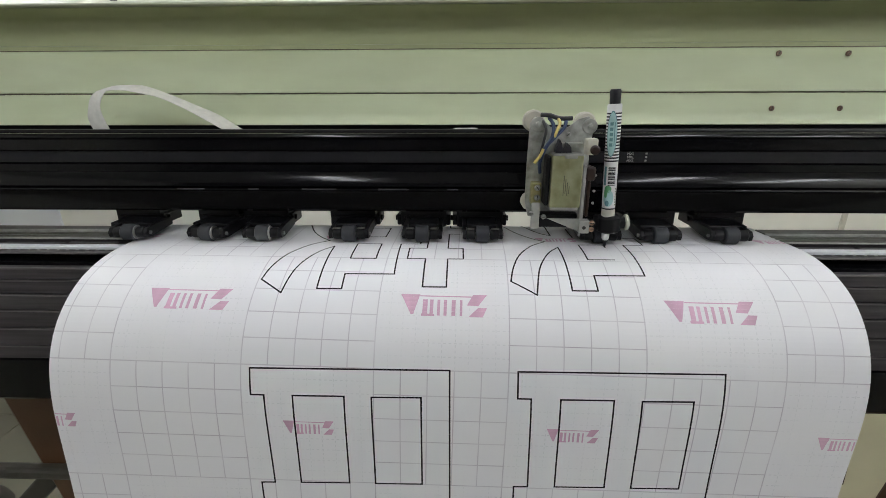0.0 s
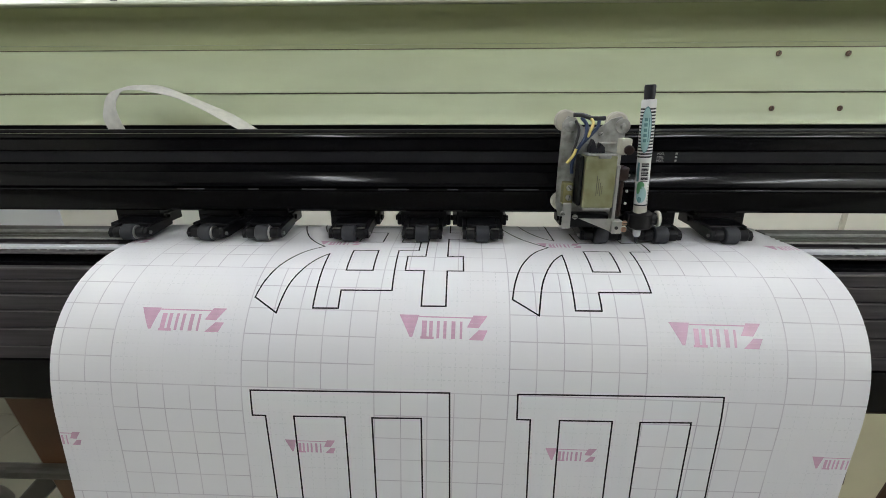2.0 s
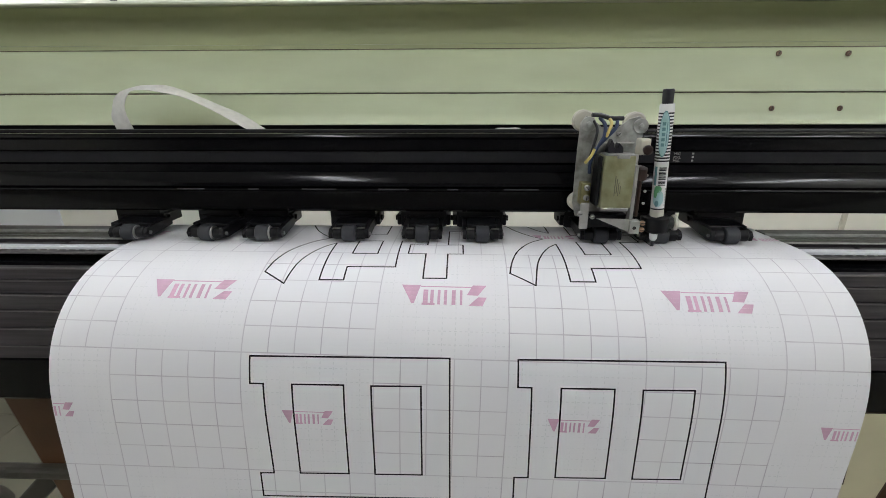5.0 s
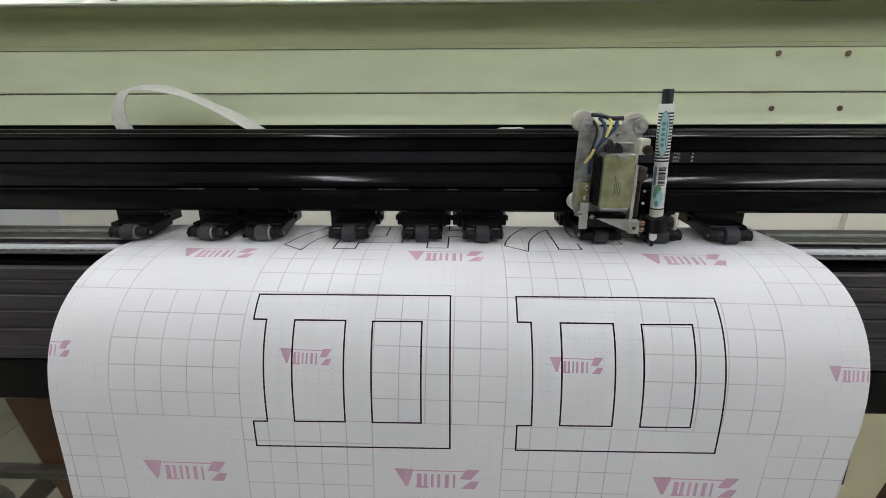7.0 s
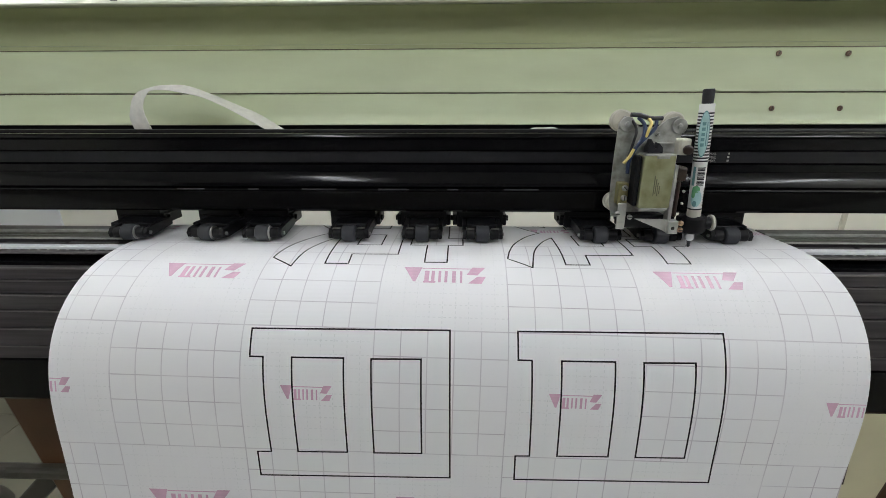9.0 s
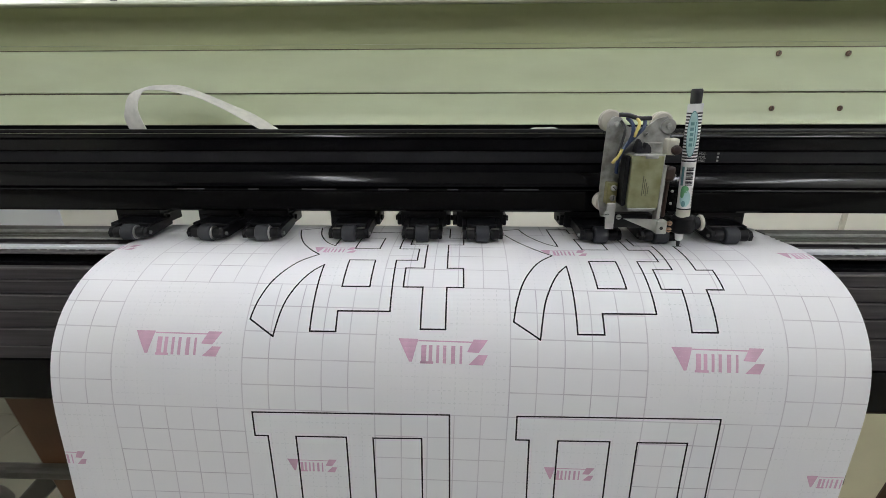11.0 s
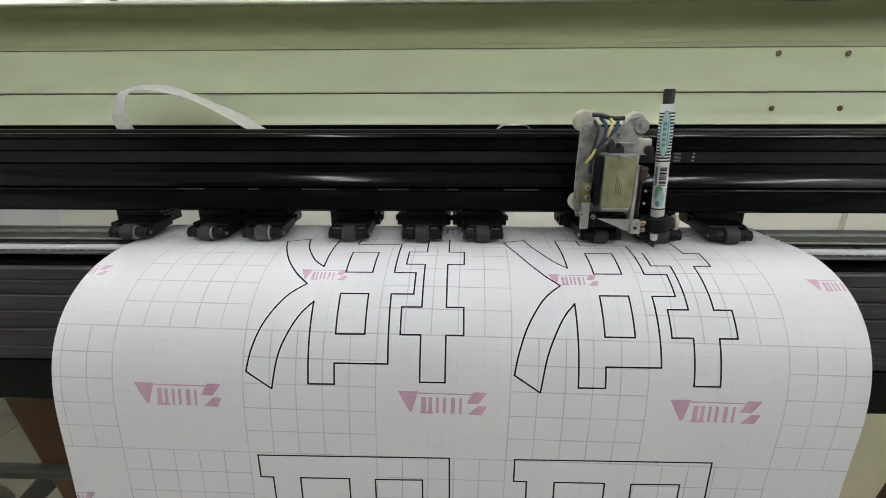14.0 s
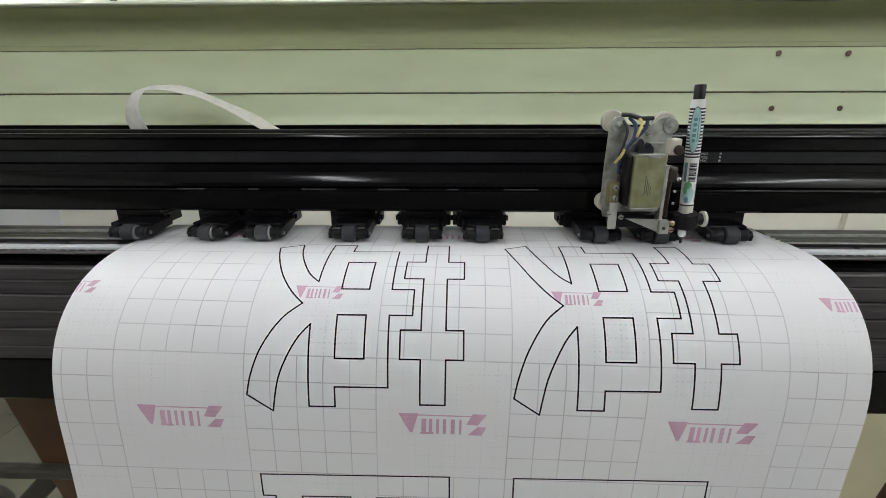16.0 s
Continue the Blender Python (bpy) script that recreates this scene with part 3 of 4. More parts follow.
    part("stain_disc", bm, BROWN, e, "rust-brown disc")
    bm = B()
    box(bm, X(0.2064), X(0.2094), fy + 0.003, fy + 0.012, z(-0.104), z(-0.058), 0.0012)
    box(bm, X(0.2035), X(0.2120), fy + 0.000, fy + 0.010, z(-0.071), z(-0.0585), 0.002)
    part("lever", bm, BROWN, e, "dark brown bakelite lever")
    bm = B()
    box(bm, X(0.2010), X(0.2042), fy + 0.001, fy + 0.010, z(-0.111), z(-0.057), 0.0006)
    part("guide_strip", bm, ZINC, e)
    for zz in (-0.066, -0.080, -0.091):
        bm = B()
        lathe(bm, [(0.0012, 0), (0.0012, 0.0012), (0.0006, 0.0016)], Matrix.Translation((X(0.2122), fy + 0.003, z(zz))) @ FRONT, 12)
        part("rivet", bm, STEEL, e)
    # terminal block and strap on the other side
    bm = B()
    box(bm, X(0.1585), X(0.1675), fy + 0.012, fy + 0.022, z(-0.0945), z(-0.0745), 0.001)
    part("terminal_block", bm, BRASS, e, "dull brass terminal block")
    for zz in (-0.0790, -0.0880):
        screw("terminal_screw", Matrix.Translation((X(0.1637), fy + 0.0118, z(zz))) @ FRONT @ Matrix.Rotation(zz * 90, 4, "Z"), 0.0028, 0.0026, STEEL, e)
    bm = B()
    box(bm, X(0.1590), X(0.1668), fy + 0.009, fy + 0.0115, z(-0.1170), z(-0.0925), 0.0008)
    part("strap", bm, ZINC, e, "pale zinc strap")
    for xx, zz in ((0.1590, -0.1025), (0.1705, -0.1055)):
        screw("strap_screw", Matrix.Translation((X(xx), fy + 0.010, z(zz))) @ FRONT, 0.0024, 0.0022, STEEL, e)
    # lower bracket arm
    bm = B()
    plate_xz(bm, [(X(0.1720), z(-0.1050)), (X(0.2040), z(-0.1055)), (X(0.2085), z(-0.1055)), (X(0.2085), z(-0.1175)), (X(0.2000), z(-0.1165))], fy + 0.001, fy + 0.0025)
    part("lower_bracket", bm, ZINC, e, "pale triangular zinc bracket")
    bm = B()
    box(bm, X(0.2010), X(0.2100), fy - 0.003, fy + 0.006, z(-0.1180), z(-0.1060), 0.0008)
    blk = part("clamp_block", bm, ZINC, e)
    bm = B()
    cyl(bm, (X(0.2050), fy - 0.0034, z(-0.1125)), (X(0.2050), fy - 0.001, z(-0.1125)), 0.0016, seg=14)
    part("hole", bm, SCRATCH, blk, "dark threaded hole")
    for zz in (-0.1080, -0.1140):
        screw("copper_screw", Matrix.Translation((X(0.2118), fy - 0.002, z(zz))) @ FRONT, 0.0024, 0.0024, COPPER, e, "coppery screw head")
    bm = B()
    box(bm, X(0.163), X(0.203), fy + 0.012, fy + 0.028, z(-0.1165), z(-0.1035), 0.0015)
    part("lower_frame", bm, BLACK_PLASTIC, e)
    # wires
    for mtl, r, pts in ((BLUE_WIRE, 0.0016, [(0.1720, 0.4235, -0.0185), (0.1745, 0.4150, -0.024), (0.1735, 0.4120, -0.034), (0.168, 0.4120, -0.044), (0.1645, 0.414, -0.056), (0.1655, 0.417, -0.066)]),
                        (BLUE_WIRE, 0.0016, [(0.1875, 0.4235, -0.0190), (0.1840, 0.4150, -0.026), (0.1770, 0.4120, -0.033), (0.1700, 0.4125, -0.041), (0.1660, 0.415, -0.050)]),
                        # dark strand added for the shadow beside the blue wires
                        (DARK_WIRE, 0.0012, [(0.1660, 0.4235, -0.0200), (0.1685, 0.4160, -0.028), (0.1665, 0.4150, -0.040), (0.164, 0.416, -0.052)]),
                        (YELLOW_WIRE, 0.0014, [(0.1790, 0.4235, -0.0180), (0.1800, 0.4150, -0.022), (0.1770, 0.4115, -0.029), (0.1755, 0.4115, -0.034)]),
                        (YELLOW_WIRE, 0.0014, [(0.1665, 0.4115, -0.0440), (0.1640, 0.4115, -0.050), (0.1590, 0.4115, -0.0565)])):
        bm = B()
        tube(bm, [(X(a), b - P0, z(c)) for a, b, c in pts], r)
        part("wire", bm, mtl, e, "", True)
    bm = B()
    tube(bm, [(X(0.1640), 0.4215 - P0, z(-0.0155)), (X(0.172), 0.4215 - P0, z(-0.0160)), (X(0.181), 0.4215 - P0, z(-0.0185)), (X(0.192), 0.4215 - P0, z(-0.0185))], 0.0020)
    part("cable_bundle", bm, DARK_WIRE, e, "dark cable bundle over the plate", True)
    nearer(e, (0.2175, P0, BED))
    return tagged(e, "worn steel pen carriage with a solenoid, on the beam", "pen carriage")


car = carriage()


def pen_unit(parent):
    """Marker pen and its black holder: they lift together; origin at the pen's tip."""
    bm = B()
    lathe(bm, [(0.0085, 0.0135), (0.0100, 0.0150), (0.0100, 0.0265), (0.0075, 0.0290)], Matrix.Translation((0.0024, 0.002, 0)), 26)
    box(bm, -0.0090, -0.001, 0.0, 0.012, 0.0150, 0.0270, 0.0015)
    hold = part("pen_holder", bm, BLACK_PLASTIC, parent, "black plastic pen holder", True)
    bm = B()
    lathe(bm, [(0.0055, 0.0), (0.0055, 0.010), (0.0030, 0.0105)], Matrix.Translation((0.0050, 0.001, 0.0215)) @ Matrix.Rotation(radians(90), 4, "Y"), 20)
    part("clamp_screw", bm, BLACK_PLASTIC, hold, "", True)
    bm = B()
    lathe(bm, [(0.0060, 0.0), (0.0070, 0.0006), (0.0070, 0.0026), (0.0060, 0.0032)], Matrix.Translation((0.0154, 0.001, 0.0215)) @ Matrix.Rotation(radians(90), 4, "Y"), 24)
    part("knob_ring", bm, WHITE_PLASTIC, hold, "yellowed white clamp ring", True)
    up = lambda name, prof, m, lab="", dx=0.0: part(name, (lambda q: (lathe(q, [(a * 0.89, b) for a, b in prof], Matrix.Translation((dx + (0.0008 if prof[0][1] > 0.02 else 0), 0, 0)), 28), q)[1])(B()), m, hold, lab, True)
    up("nib", [(0.0006, 0.0), (0.0016, 0.0015), (0.0019, 0.0055), (0.0025, 0.0068)], PEN_BLACK, "black felt nib", -0.0006)
    up("nib_cone", [(0.0026, 0.0064), (0.0036, 0.0080), (0.0042, 0.0160)], PEN_WHITE, "white nib cone", -0.0003)
    up("collar", [(0.0063, 0.0280), (0.0063, 0.0345), (0.0060, 0.0350)], WHITE_PLASTIC, "yellowed collar")
    up("lower_band", [(0.0063, 0.0350), (0.0064, 0.0362)], PEN_BLACK)
    up("barrel", [(0.0062, 0.0362), (0.0063, 0.0715), (0.0063, 0.0815)], PEN_WHITE, "white pen barrel with printing")
    up("joint_ring", [(0.00645, 0.0760), (0.00645, 0.0772)], PEN_BLACK)
    up("cap", [(0.0065, 0.0775), (0.0065, 0.1210), (0.0062, 0.1222)], PEN_WHITE, "white striped pen cap")
    up("cap_end", [(0.0048, 0.1220), (0.0050, 0.1320), (0.0044, 0.1335)], PEN_BLACK, "black cap end")
    for k in range(15):
        h = 0.0785 + 0.00255 * k
        up("stripe", [(0.00655, h), (0.00660, h + 0.0001), (0.00660, h + 0.0012), (0.00655, h + 0.0013)], PEN_BLACK, "black ring stripe")
    # printing on the side that faces the camera: strips bent round the barrel

    def wrap(name, a0, a1, z0, z1, m, r, lab=""):
        bm = B()
        n = max(2, int(abs(a1 - a0) / 10))
        r *= 0.89
        lo = [bm.verts.new((0.0008 + r * math.sin(radians(a0 + (a1 - a0) * k / n)), -r * math.cos(radians(a0 + (a1 - a0) * k / n)), z0)) for k in range(n + 1)]
        hi = [bm.verts.new((v.co.x, v.co.y, z1)) for v in lo]
        for k in range(n):
            bm.faces.new((lo[k], lo[k + 1], hi[k + 1], hi[k]))
        part(name, bm, m, hold, lab, True)

    def oval(name, ac, aw, zc, zh, m, r, lab=""):
        bm = B()
        r *= 0.89
        ring = []
        c = bm.verts.new((0.0008 + r * math.sin(radians(ac)), -r * math.cos(radians(ac)), zc))
        for rr in (0.5, 1.0):
            ring.append([bm.verts.new((0.0008 + r * math.sin(radians(ac + aw * rr * math.cos(2 * math.pi * k / 28))), -r * math.cos(radians(ac + aw * rr * math.cos(2 * math.pi * k / 28))), zc + zh * rr * math.sin(2 * math.pi * k / 28))) for k in range(28)])
        for k in range(28):
            bm.faces.new((c, ring[0][k], ring[0][(k + 1) % 28]))
            bm.faces.new((ring[0][k], ring[1][k], ring[1][(k + 1) % 28], ring[0][(k + 1) % 28]))
        part(name, bm, m, hold, lab, True)

    oval("oval_outline", -26, 40, 0.0985, 0.0185, PEN_TEAL_DARK, 0.00680, "dark teal oval outline")
    oval("oval_label", -26, 35, 0.0985, 0.0175, PEN_TEAL, 0.00690, "pale teal oval label")
    for k in range(5):
        zc = 0.0900 + 0.0042 * k
        wrap("print_bar", -42, -18, zc - 0.0013, zc + 0.0013, PEN_TEAL_DARK, 0.00698, "unreadable dark teal writing")
    wrap("print_bar", -10, -4, 0.089, 0.108, PEN_TEAL_DARK, 0.00698)
    for k in range(13):
        zc = 0.0560 + 0.00125 * k
        wrap("barcode_bar", -36, 24, zc, zc + (0.0010 if k % 3 else 0.0005), PEN_BLACK, 0.00642, "black barcode line")
    wrap("side_print", -76, -52, 0.0560, 0.0720, PEN_TEAL_DARK, 0.00642, "unreadable fine writing")
    oval("leaf", -32, 30, 0.0530, 0.0030, PEN_GREEN, 0.00643, "green leaf print")
    oval("leaf", -50, 16, 0.0495, 0.0042, PEN_GREEN, 0.00644)
    oval("picture_print", -24, 44, 0.0450, 0.0072, PEN_TEAL, 0.00642, "pale teal picture")
    oval("picture_print", -34, 16, 0.0405, 0.0026, PEN_TEAL_DARK, 0.00645)
    for k in range(7):
        zc = 0.0385 + 0.0023 * k
        wrap("print_bar", 34, 48, zc, zc + 0.0012, STAMP, 0.00642, "unreadable fine writing")
    return hold


pen = pen_unit(car)


# ---- ribbon cable that rises behind the beam ----
CABLE_Y = 0.482


def ribbon(name, front, back, parent):
    """A thin band between a front and a back edge, each a row of (x, y, z)."""
    bm = B()

    def smooth(pts):
        P = [Vector(p) for p in pts]
        out = []
        for k in range(len(P) - 1):
            p0, p1, p2, p3 = P[max(k - 1, 0)], P[k], P[k + 1], P[min(k + 2, len(P) - 1)]
            for s in range(5):
                t = s / 5
                out.append(0.5 * ((2 * p1) + (p2 - p0) * t + (2 * p0 - 5 * p1 + 4 * p2 - p3) * t * t + (3 * p1 - p0 - 3 * p2 + p3) * t ** 3))
        return out + [P[-1]]

    fa, ba = smooth(front), smooth(back)
    rows = []
    for k, (p, q) in enumerate(zip(fa, ba)):
        d = fa[min(k + 1, len(fa) - 1)] - fa[max(k - 1, 0)]
        n = d.cross(q - p).normalized() * 0.0003
        rows.append([bm.verts.new(p + n), bm.verts.new(q + n), bm.verts.new(q - n), bm.verts.new(p - n)])
    for a, b in zip(rows, rows[1:]):
        for q in range(4):
            bm.faces.new((a[q], a[(q + 1) % 4], b[(q + 1) % 4], b[q]))
    bm.faces.new(rows[0][::-1])
    bm.faces.new(rows[-1])
    bmesh.ops.recalc_face_normals(bm, faces=bm.faces[:])
    return part(name, bm, RIBBON, parent, "", True)


cable = tagged(empty("ribbon_cable"), "white flat ribbon cable looping up behind the beam", "ribbon cable")
loop = ribbon("loop", [(-0.3051, -0.0010, -0.0377), (-0.3105, -0.0010, -0.0234), (-0.3128, -0.0010, -0.0122), (-0.3109, -0.0010, -0.0039), (-0.3072, 0.0000, 0.0027), (-0.3023, 0.0010, 0.0068), (-0.2863, 0.0010, 0.0070), (-0.2709, -0.0010, 0.0048), (-0.2478, -0.0020, -0.0002), (-0.2233, -0.0020, -0.0112), (-0.2043, -0.0020, -0.0218), (-0.1769, -0.0020, -0.0377)],
              [(-0.3283, 0.0060, -0.0383), (-0.3335, 0.0060, -0.0220), (-0.3308, 0.0060, -0.0106), (-0.3265, 0.0060, -0.0011), (-0.3190, 0.0060, 0.0055), (-0.3063, 0.0070, 0.0096), (-0.2952, 0.0090, 0.0118), (-0.2726, 0.0140, 0.0116), (-0.2487, 0.0170, 0.0032), (-0.2207, 0.0180, -0.0086), (-0.1978, 0.0180, -0.0187), (-0.1652, 0.0160, -0.0391)], cable)
hump = ribbon("hump", [(-0.022, -0.005, -0.042), (-0.013, -0.005, -0.0316), (0.0, -0.005, -0.0306), (0.013, -0.005, -0.0314), (0.022, -0.005, -0.042)],
              [(-0.022, 0.008, -0.042), (-0.013, 0.008, -0.0312), (0.0, 0.008, -0.0303), (0.013, 0.008, -0.0310), (0.022, 0.008, -0.042)], cable)

# ---- toothed drive belt in the groove of the beam ----
belt = empty("drive_belt")
bm = B()
box(bm, -1.05, 0.85, 0.4560, 0.4580, Z - 0.0622, Z - 0.0512, 0.0003)
part("belt_band", bm, BELT, belt)
for k in range(3):
    fc = bpy.data.curves.new("belt_word", "FONT")
    fc.body = "MXL"
    fc.size = 0.0036
    fc.extrude = 0.0001
    fo = new("belt_word", fc)
    fo.data.materials.append(BELT_PRINT)
    fo.matrix_basis = Matrix.Translation((0.0385, 0.4557, Z - 0.0545 - 0.0034 * k)) @ FRONT
    fo.parent = belt
    bm = B()
    box(bm, 0.0562, 0.0580, 0.4556, 0.4562, Z - 0.0540 - 0.0034 * k, Z - 0.0522 - 0.0034 * k)
    part("belt_mark", bm, BELT_PRINT, belt)
nearer(belt, (0.2166, 0, 0))
tagged(belt, "dark toothed drive belt with worn grey print", "drive belt")


# ---- background under the beam ----
def background():
    d = empty("side_table")
    bm = B()
    box(bm, -2.55, -0.912, 1.00, 1.004, 0.62, 0.90)
    part("front_panel", bm, WALL_COOL, d)
    bm = B()
    box(bm, -2.57, -0.90, 0.99, 1.60, 0.90, 0.93, 0.004)
    part("tabletop", bm, WALL_COOL, d)
    for x in (-2.15, -1.75):
        for y in (1.04, 1.55):
            bm = B()
            box(bm, x, x + 0.04, y, y + 0.04, 0.0, 0.90, 0.003)
            part("leg", bm, RAIL, d)
    tagged(d, "bluish white laminate table with a deep front panel", "table")
    bm = B()
    bmesh.ops.create_icosphere(bm, subdivisions=4, radius=0.055)
    rnd = random.Random(8)
    lumps = [(Vector((rnd.uniform(-1, 1), rnd.uniform(-1, 1), rnd.uniform(-0.2, 1))).normalized(), rnd.uniform(4, 9)) for k in range(9)]
    for v in bm.verts:
        d = v.co.normalized()
        v.co *= 0.8 + 0.3 * max(math.exp(-w * (d - q).length_squared) for q, w in lumps)
        v.co.z = max(v.co.z * 0.75, -0.05) + 0.05
    bg = obj("crumpled_cloth", bm, RAIL, True)
    bg.location = (-1.15, 0.835, 0.0)
    tagged(bg, "crumpled dark brown cloth lying on the floor", "cloth")
    c = empty("low_cabinet")
    bm = B()
    box(bm, 0.72, 1.70, 0.92, 1.10, 0.0, 0.46, 0.004)
    part("body", bm, CREAM_BOARD, c)
    bm = B()
    box(bm, 0.71, 1.71, 0.91, 1.11, 0.46, 0.48, 0.003)
    part("lid", bm, CREAM_BOARD, c)
    tagged(c, "low plain cream cabinet on the floor", "cabinet")
    bm = B()
    box(bm, 1.046, 1.060, 1.22, 1.226, 0.0, 2.70, 0.001)
    tagged(obj("wall_post", bm, WHITE_PLASTIC), "slim cream square post from floor to ceiling", "post", kind="structure")


background()

# ---- plotted paper, fed to and fro over the bed ----
# slope of the paper along its way, in degrees, by the length from the bend
KNOT_S = [-0.42, -0.19, -0.168, -0.153, -0.140, -0.131, -0.10, -0.08, -0.06, -0.04, -0.02, 0.0, 0.02, 0.04, 0.06, 0.08, 0.10, 0.12, 0.14, 0.16, 0.20, 0.30, 0.60]
KNOT_A = [-86, -86, -72, -38, -8, 0, -0.2, -0.1, 4.0, 11.7, 22.3, 34.7, 47.8, 61.8, 73.6, 81.5, 86.7, 88.1, 87.5, 87.1, 88.1, 87.0, 85.0]
S_ALL = np.linspace(-0.42, 0.60, 2041)
ang = np.radians(np.interp(S_ALL, KNOT_S, KNOT_A))
mid = (ang[1:] + ang[:-1]) / 2
step = S_ALL[1] - S_ALL[0]
way_y = np.concatenate([[0], -np.cumsum(np.cos(mid)) * step])
way_z = np.concatenate([[0], -np.cumsum(np.sin(mid)) * step])
way_y += 0.3232 - np.interp(0, S_ALL, way_y)
way_z += Z - 0.1468 - np.interp(0, S_ALL, way_z)
STRIP_H = 0.004
S_FIRST, S_LAST = -0.332, 0.360
COUNT = int(round((S_LAST - S_FIRST) / STRIP_H))
EDGE_L, EDGE_R = -0.2963, 0.3092
SKEW_R, SKEW_C = 0.0180, 0.0222                      # the print lies slightly askew on the sheet


def at_way(s):
    return float(np.interp(s, S_ALL, way_y)), float(np.interp(s, S_ALL, way_z))


# the far edge of the sheet bulges a little on the bend and hangs further back below it: (length, back, up)
TWIST = [(-0.11, 0.0, 0.0), (-0.05, -0.0012, 0.0014), (0.0, -0.0014, 0.0010), (0.05, 0.0, 0.0), (0.10, 0.0016, 0.0), (0.15, 0.0030, 0.0), (0.30, 0.0060, 0.0)]


def strip_pose(s):
    ya, za = at_way(s - STRIP_H / 2)
    yb, zb = at_way(s + STRIP_H / 2)
    back, rise = (float(np.interp(s, [r[0] for r in TWIST], [r[k] for r in TWIST])) for k in (1, 2))
    wide = EDGE_R - EDGE_L
    across = Vector((wide, back, rise)).normalized()
    along = Vector((0, ya - yb, za - zb))
    along = (along - across * along.dot(across)).normalized()
    up = across.cross(along)
    q = -EDGE_L / wide
    at = Vector((0, (ya + yb) / 2 + back * q, (za + zb) / 2 + rise * q))
    m = Matrix((across, along, up)).transposed().to_4x4()
    m.translation = at
    return m


# figures drawn by the pen, in metres across and along the sheet
def bow(pts, n=8):
    out = []
    for k in range(len(pts) - 1):
        p0, p1, p2, p3 = (np.array(pts[min(max(k + d, 0), len(pts) - 1)]) for d in (-1, 0, 1, 2))
        for s in range(n):
            t = s / n
            out.append(tuple(0.5 * (2 * p1 + (p2 - p0) * t + (2 * p0 - 5 * p1 + 4 * p2 - p3) * t * t + (3 * p1 - p0 - 3 * p2 + p3) * t ** 3)))
    return out + [tuple(pts[-1])]


TOP = -0.2195
SIGN = (
    [(-0.1466, -0.2125)] + bow([(-0.1273, -0.2200), (-0.1208, -0.1951), (-0.1095, -0.1724), (-0.0989, -0.1619)])
    + bow([(-0.0989, -0.1619), (-0.0988, -0.1830), (-0.0985, TOP)], 3)[1:]
    + [(-0.0786, TOP), (-0.0788, -0.2046), (-0.0386, -0.2050), (-0.0394, -0.1547), (-0.0218, -0.1547), (-0.0221, -0.1327), (-0.0397, -0.1327), (-0.0395, -0.0787), (-0.0795, -0.0787), (-0.0795, -0.0628), (-0.0992, -0.0628), (-0.0991, -0.0930)]
    + bow([(-0.0992, -0.1255), (-0.1077, -0.1155), (-0.1157, -0.1008), (-0.1222, -0.0835), (-0.1268, -0.0586)])
    + bow([(-0.1460, -0.0716), (-0.1425, -0.0880), (-0.1352, -0.1080), (-0.1220, -0.1292), (-0.1079, -0.1419)])
    + bow([(-0.1079, -0.1419), (-0.1190, -0.1528), (-0.1305, -0.1698), (-0.1404, -0.1925), (-0.1466, -0.2125)])[1:-1]
)
BOX_UP = [(-0.0792, -0.1858), (-0.0566, -0.1858), (-0.0572, -0.1549), (-0.0792, -0.1549)]
BOX_LOW = [(-0.0794, -0.1327), (-0.0574, -0.1327), (-0.0574, -0.1002), (-0.0794, -0.1002)]
CROSS = [(-0.0300, -0.1870), (-0.0306, -0.1658), (-0.0150, -0.1658), (-0.0153, -0.1216), (-0.0307, -0.1216), (-0.0308, -0.1002), (-0.0154, -0.1002), (-0.0158, -0.0653), (0.0030, -0.0653), (0.0034, -0.1001),
         (0.0166, -0.1001), (0.0166, -0.1216), (0.0034, -0.1216), (0.0037, -0.1657), (0.0172, -0.1657), (0.0176, -0.1870), (0.0044, -0.1870), (0.0045, TOP), (-0.0145, TOP), (-0.0147, -0.1870)]
GATE = [(-0.1432, 0.0), (0.0064, -0.0002), (0.0068, 0.1220), (-0.1430, 0.1224), (-0.1430, 0.1001), (-0.1322, 0.0999), (-0.1332, 0.0208), (-0.1432, 0.0207)]
GATE_A = [(-0.1115, 0.0210), (-0.0726, 0.0210), (-0.0726, 0.0994), (-0.1112, 0.0996)]
GATE_B = [(-0.0520, 0.0214), (-0.0148, 0.0211), (-0.0150, 0.0993), (-0.0519, 0.0996)]
LINE_W = 0.00125


def line_quads(pts, closed=True, dx=0.0, cut=0.0):
    """The pen's line as four-cornered pieces, at most cut long if cut is given."""
    out = []
    n = len(pts)
    for k in range(n if closed else n - 1):
        a = np.array(pts[k]) + (dx, 0)
        b = np.array(pts[(k + 1) % n]) + (dx, 0)
        L = float(np.hypot(*(b - a)))
        if L < 1e-6:
            continue
        d = (b - a) / L
        w = np.array((-d[1], d[0])) * LINE_W / 2
        m = max(1, int(math.ceil(L / cut))) if cut else 1
        for q in range(m):
            p0 = a + (b - a) * q / m - d * LINE_W * 0.45
            p1 = a + (b - a) * (q + 1) / m + d * LINE_W * 0.45
            out.append([tuple(p0 + w), tuple(p0 - w), tuple(p1 - w), tuple(p1 + w)])
    return out


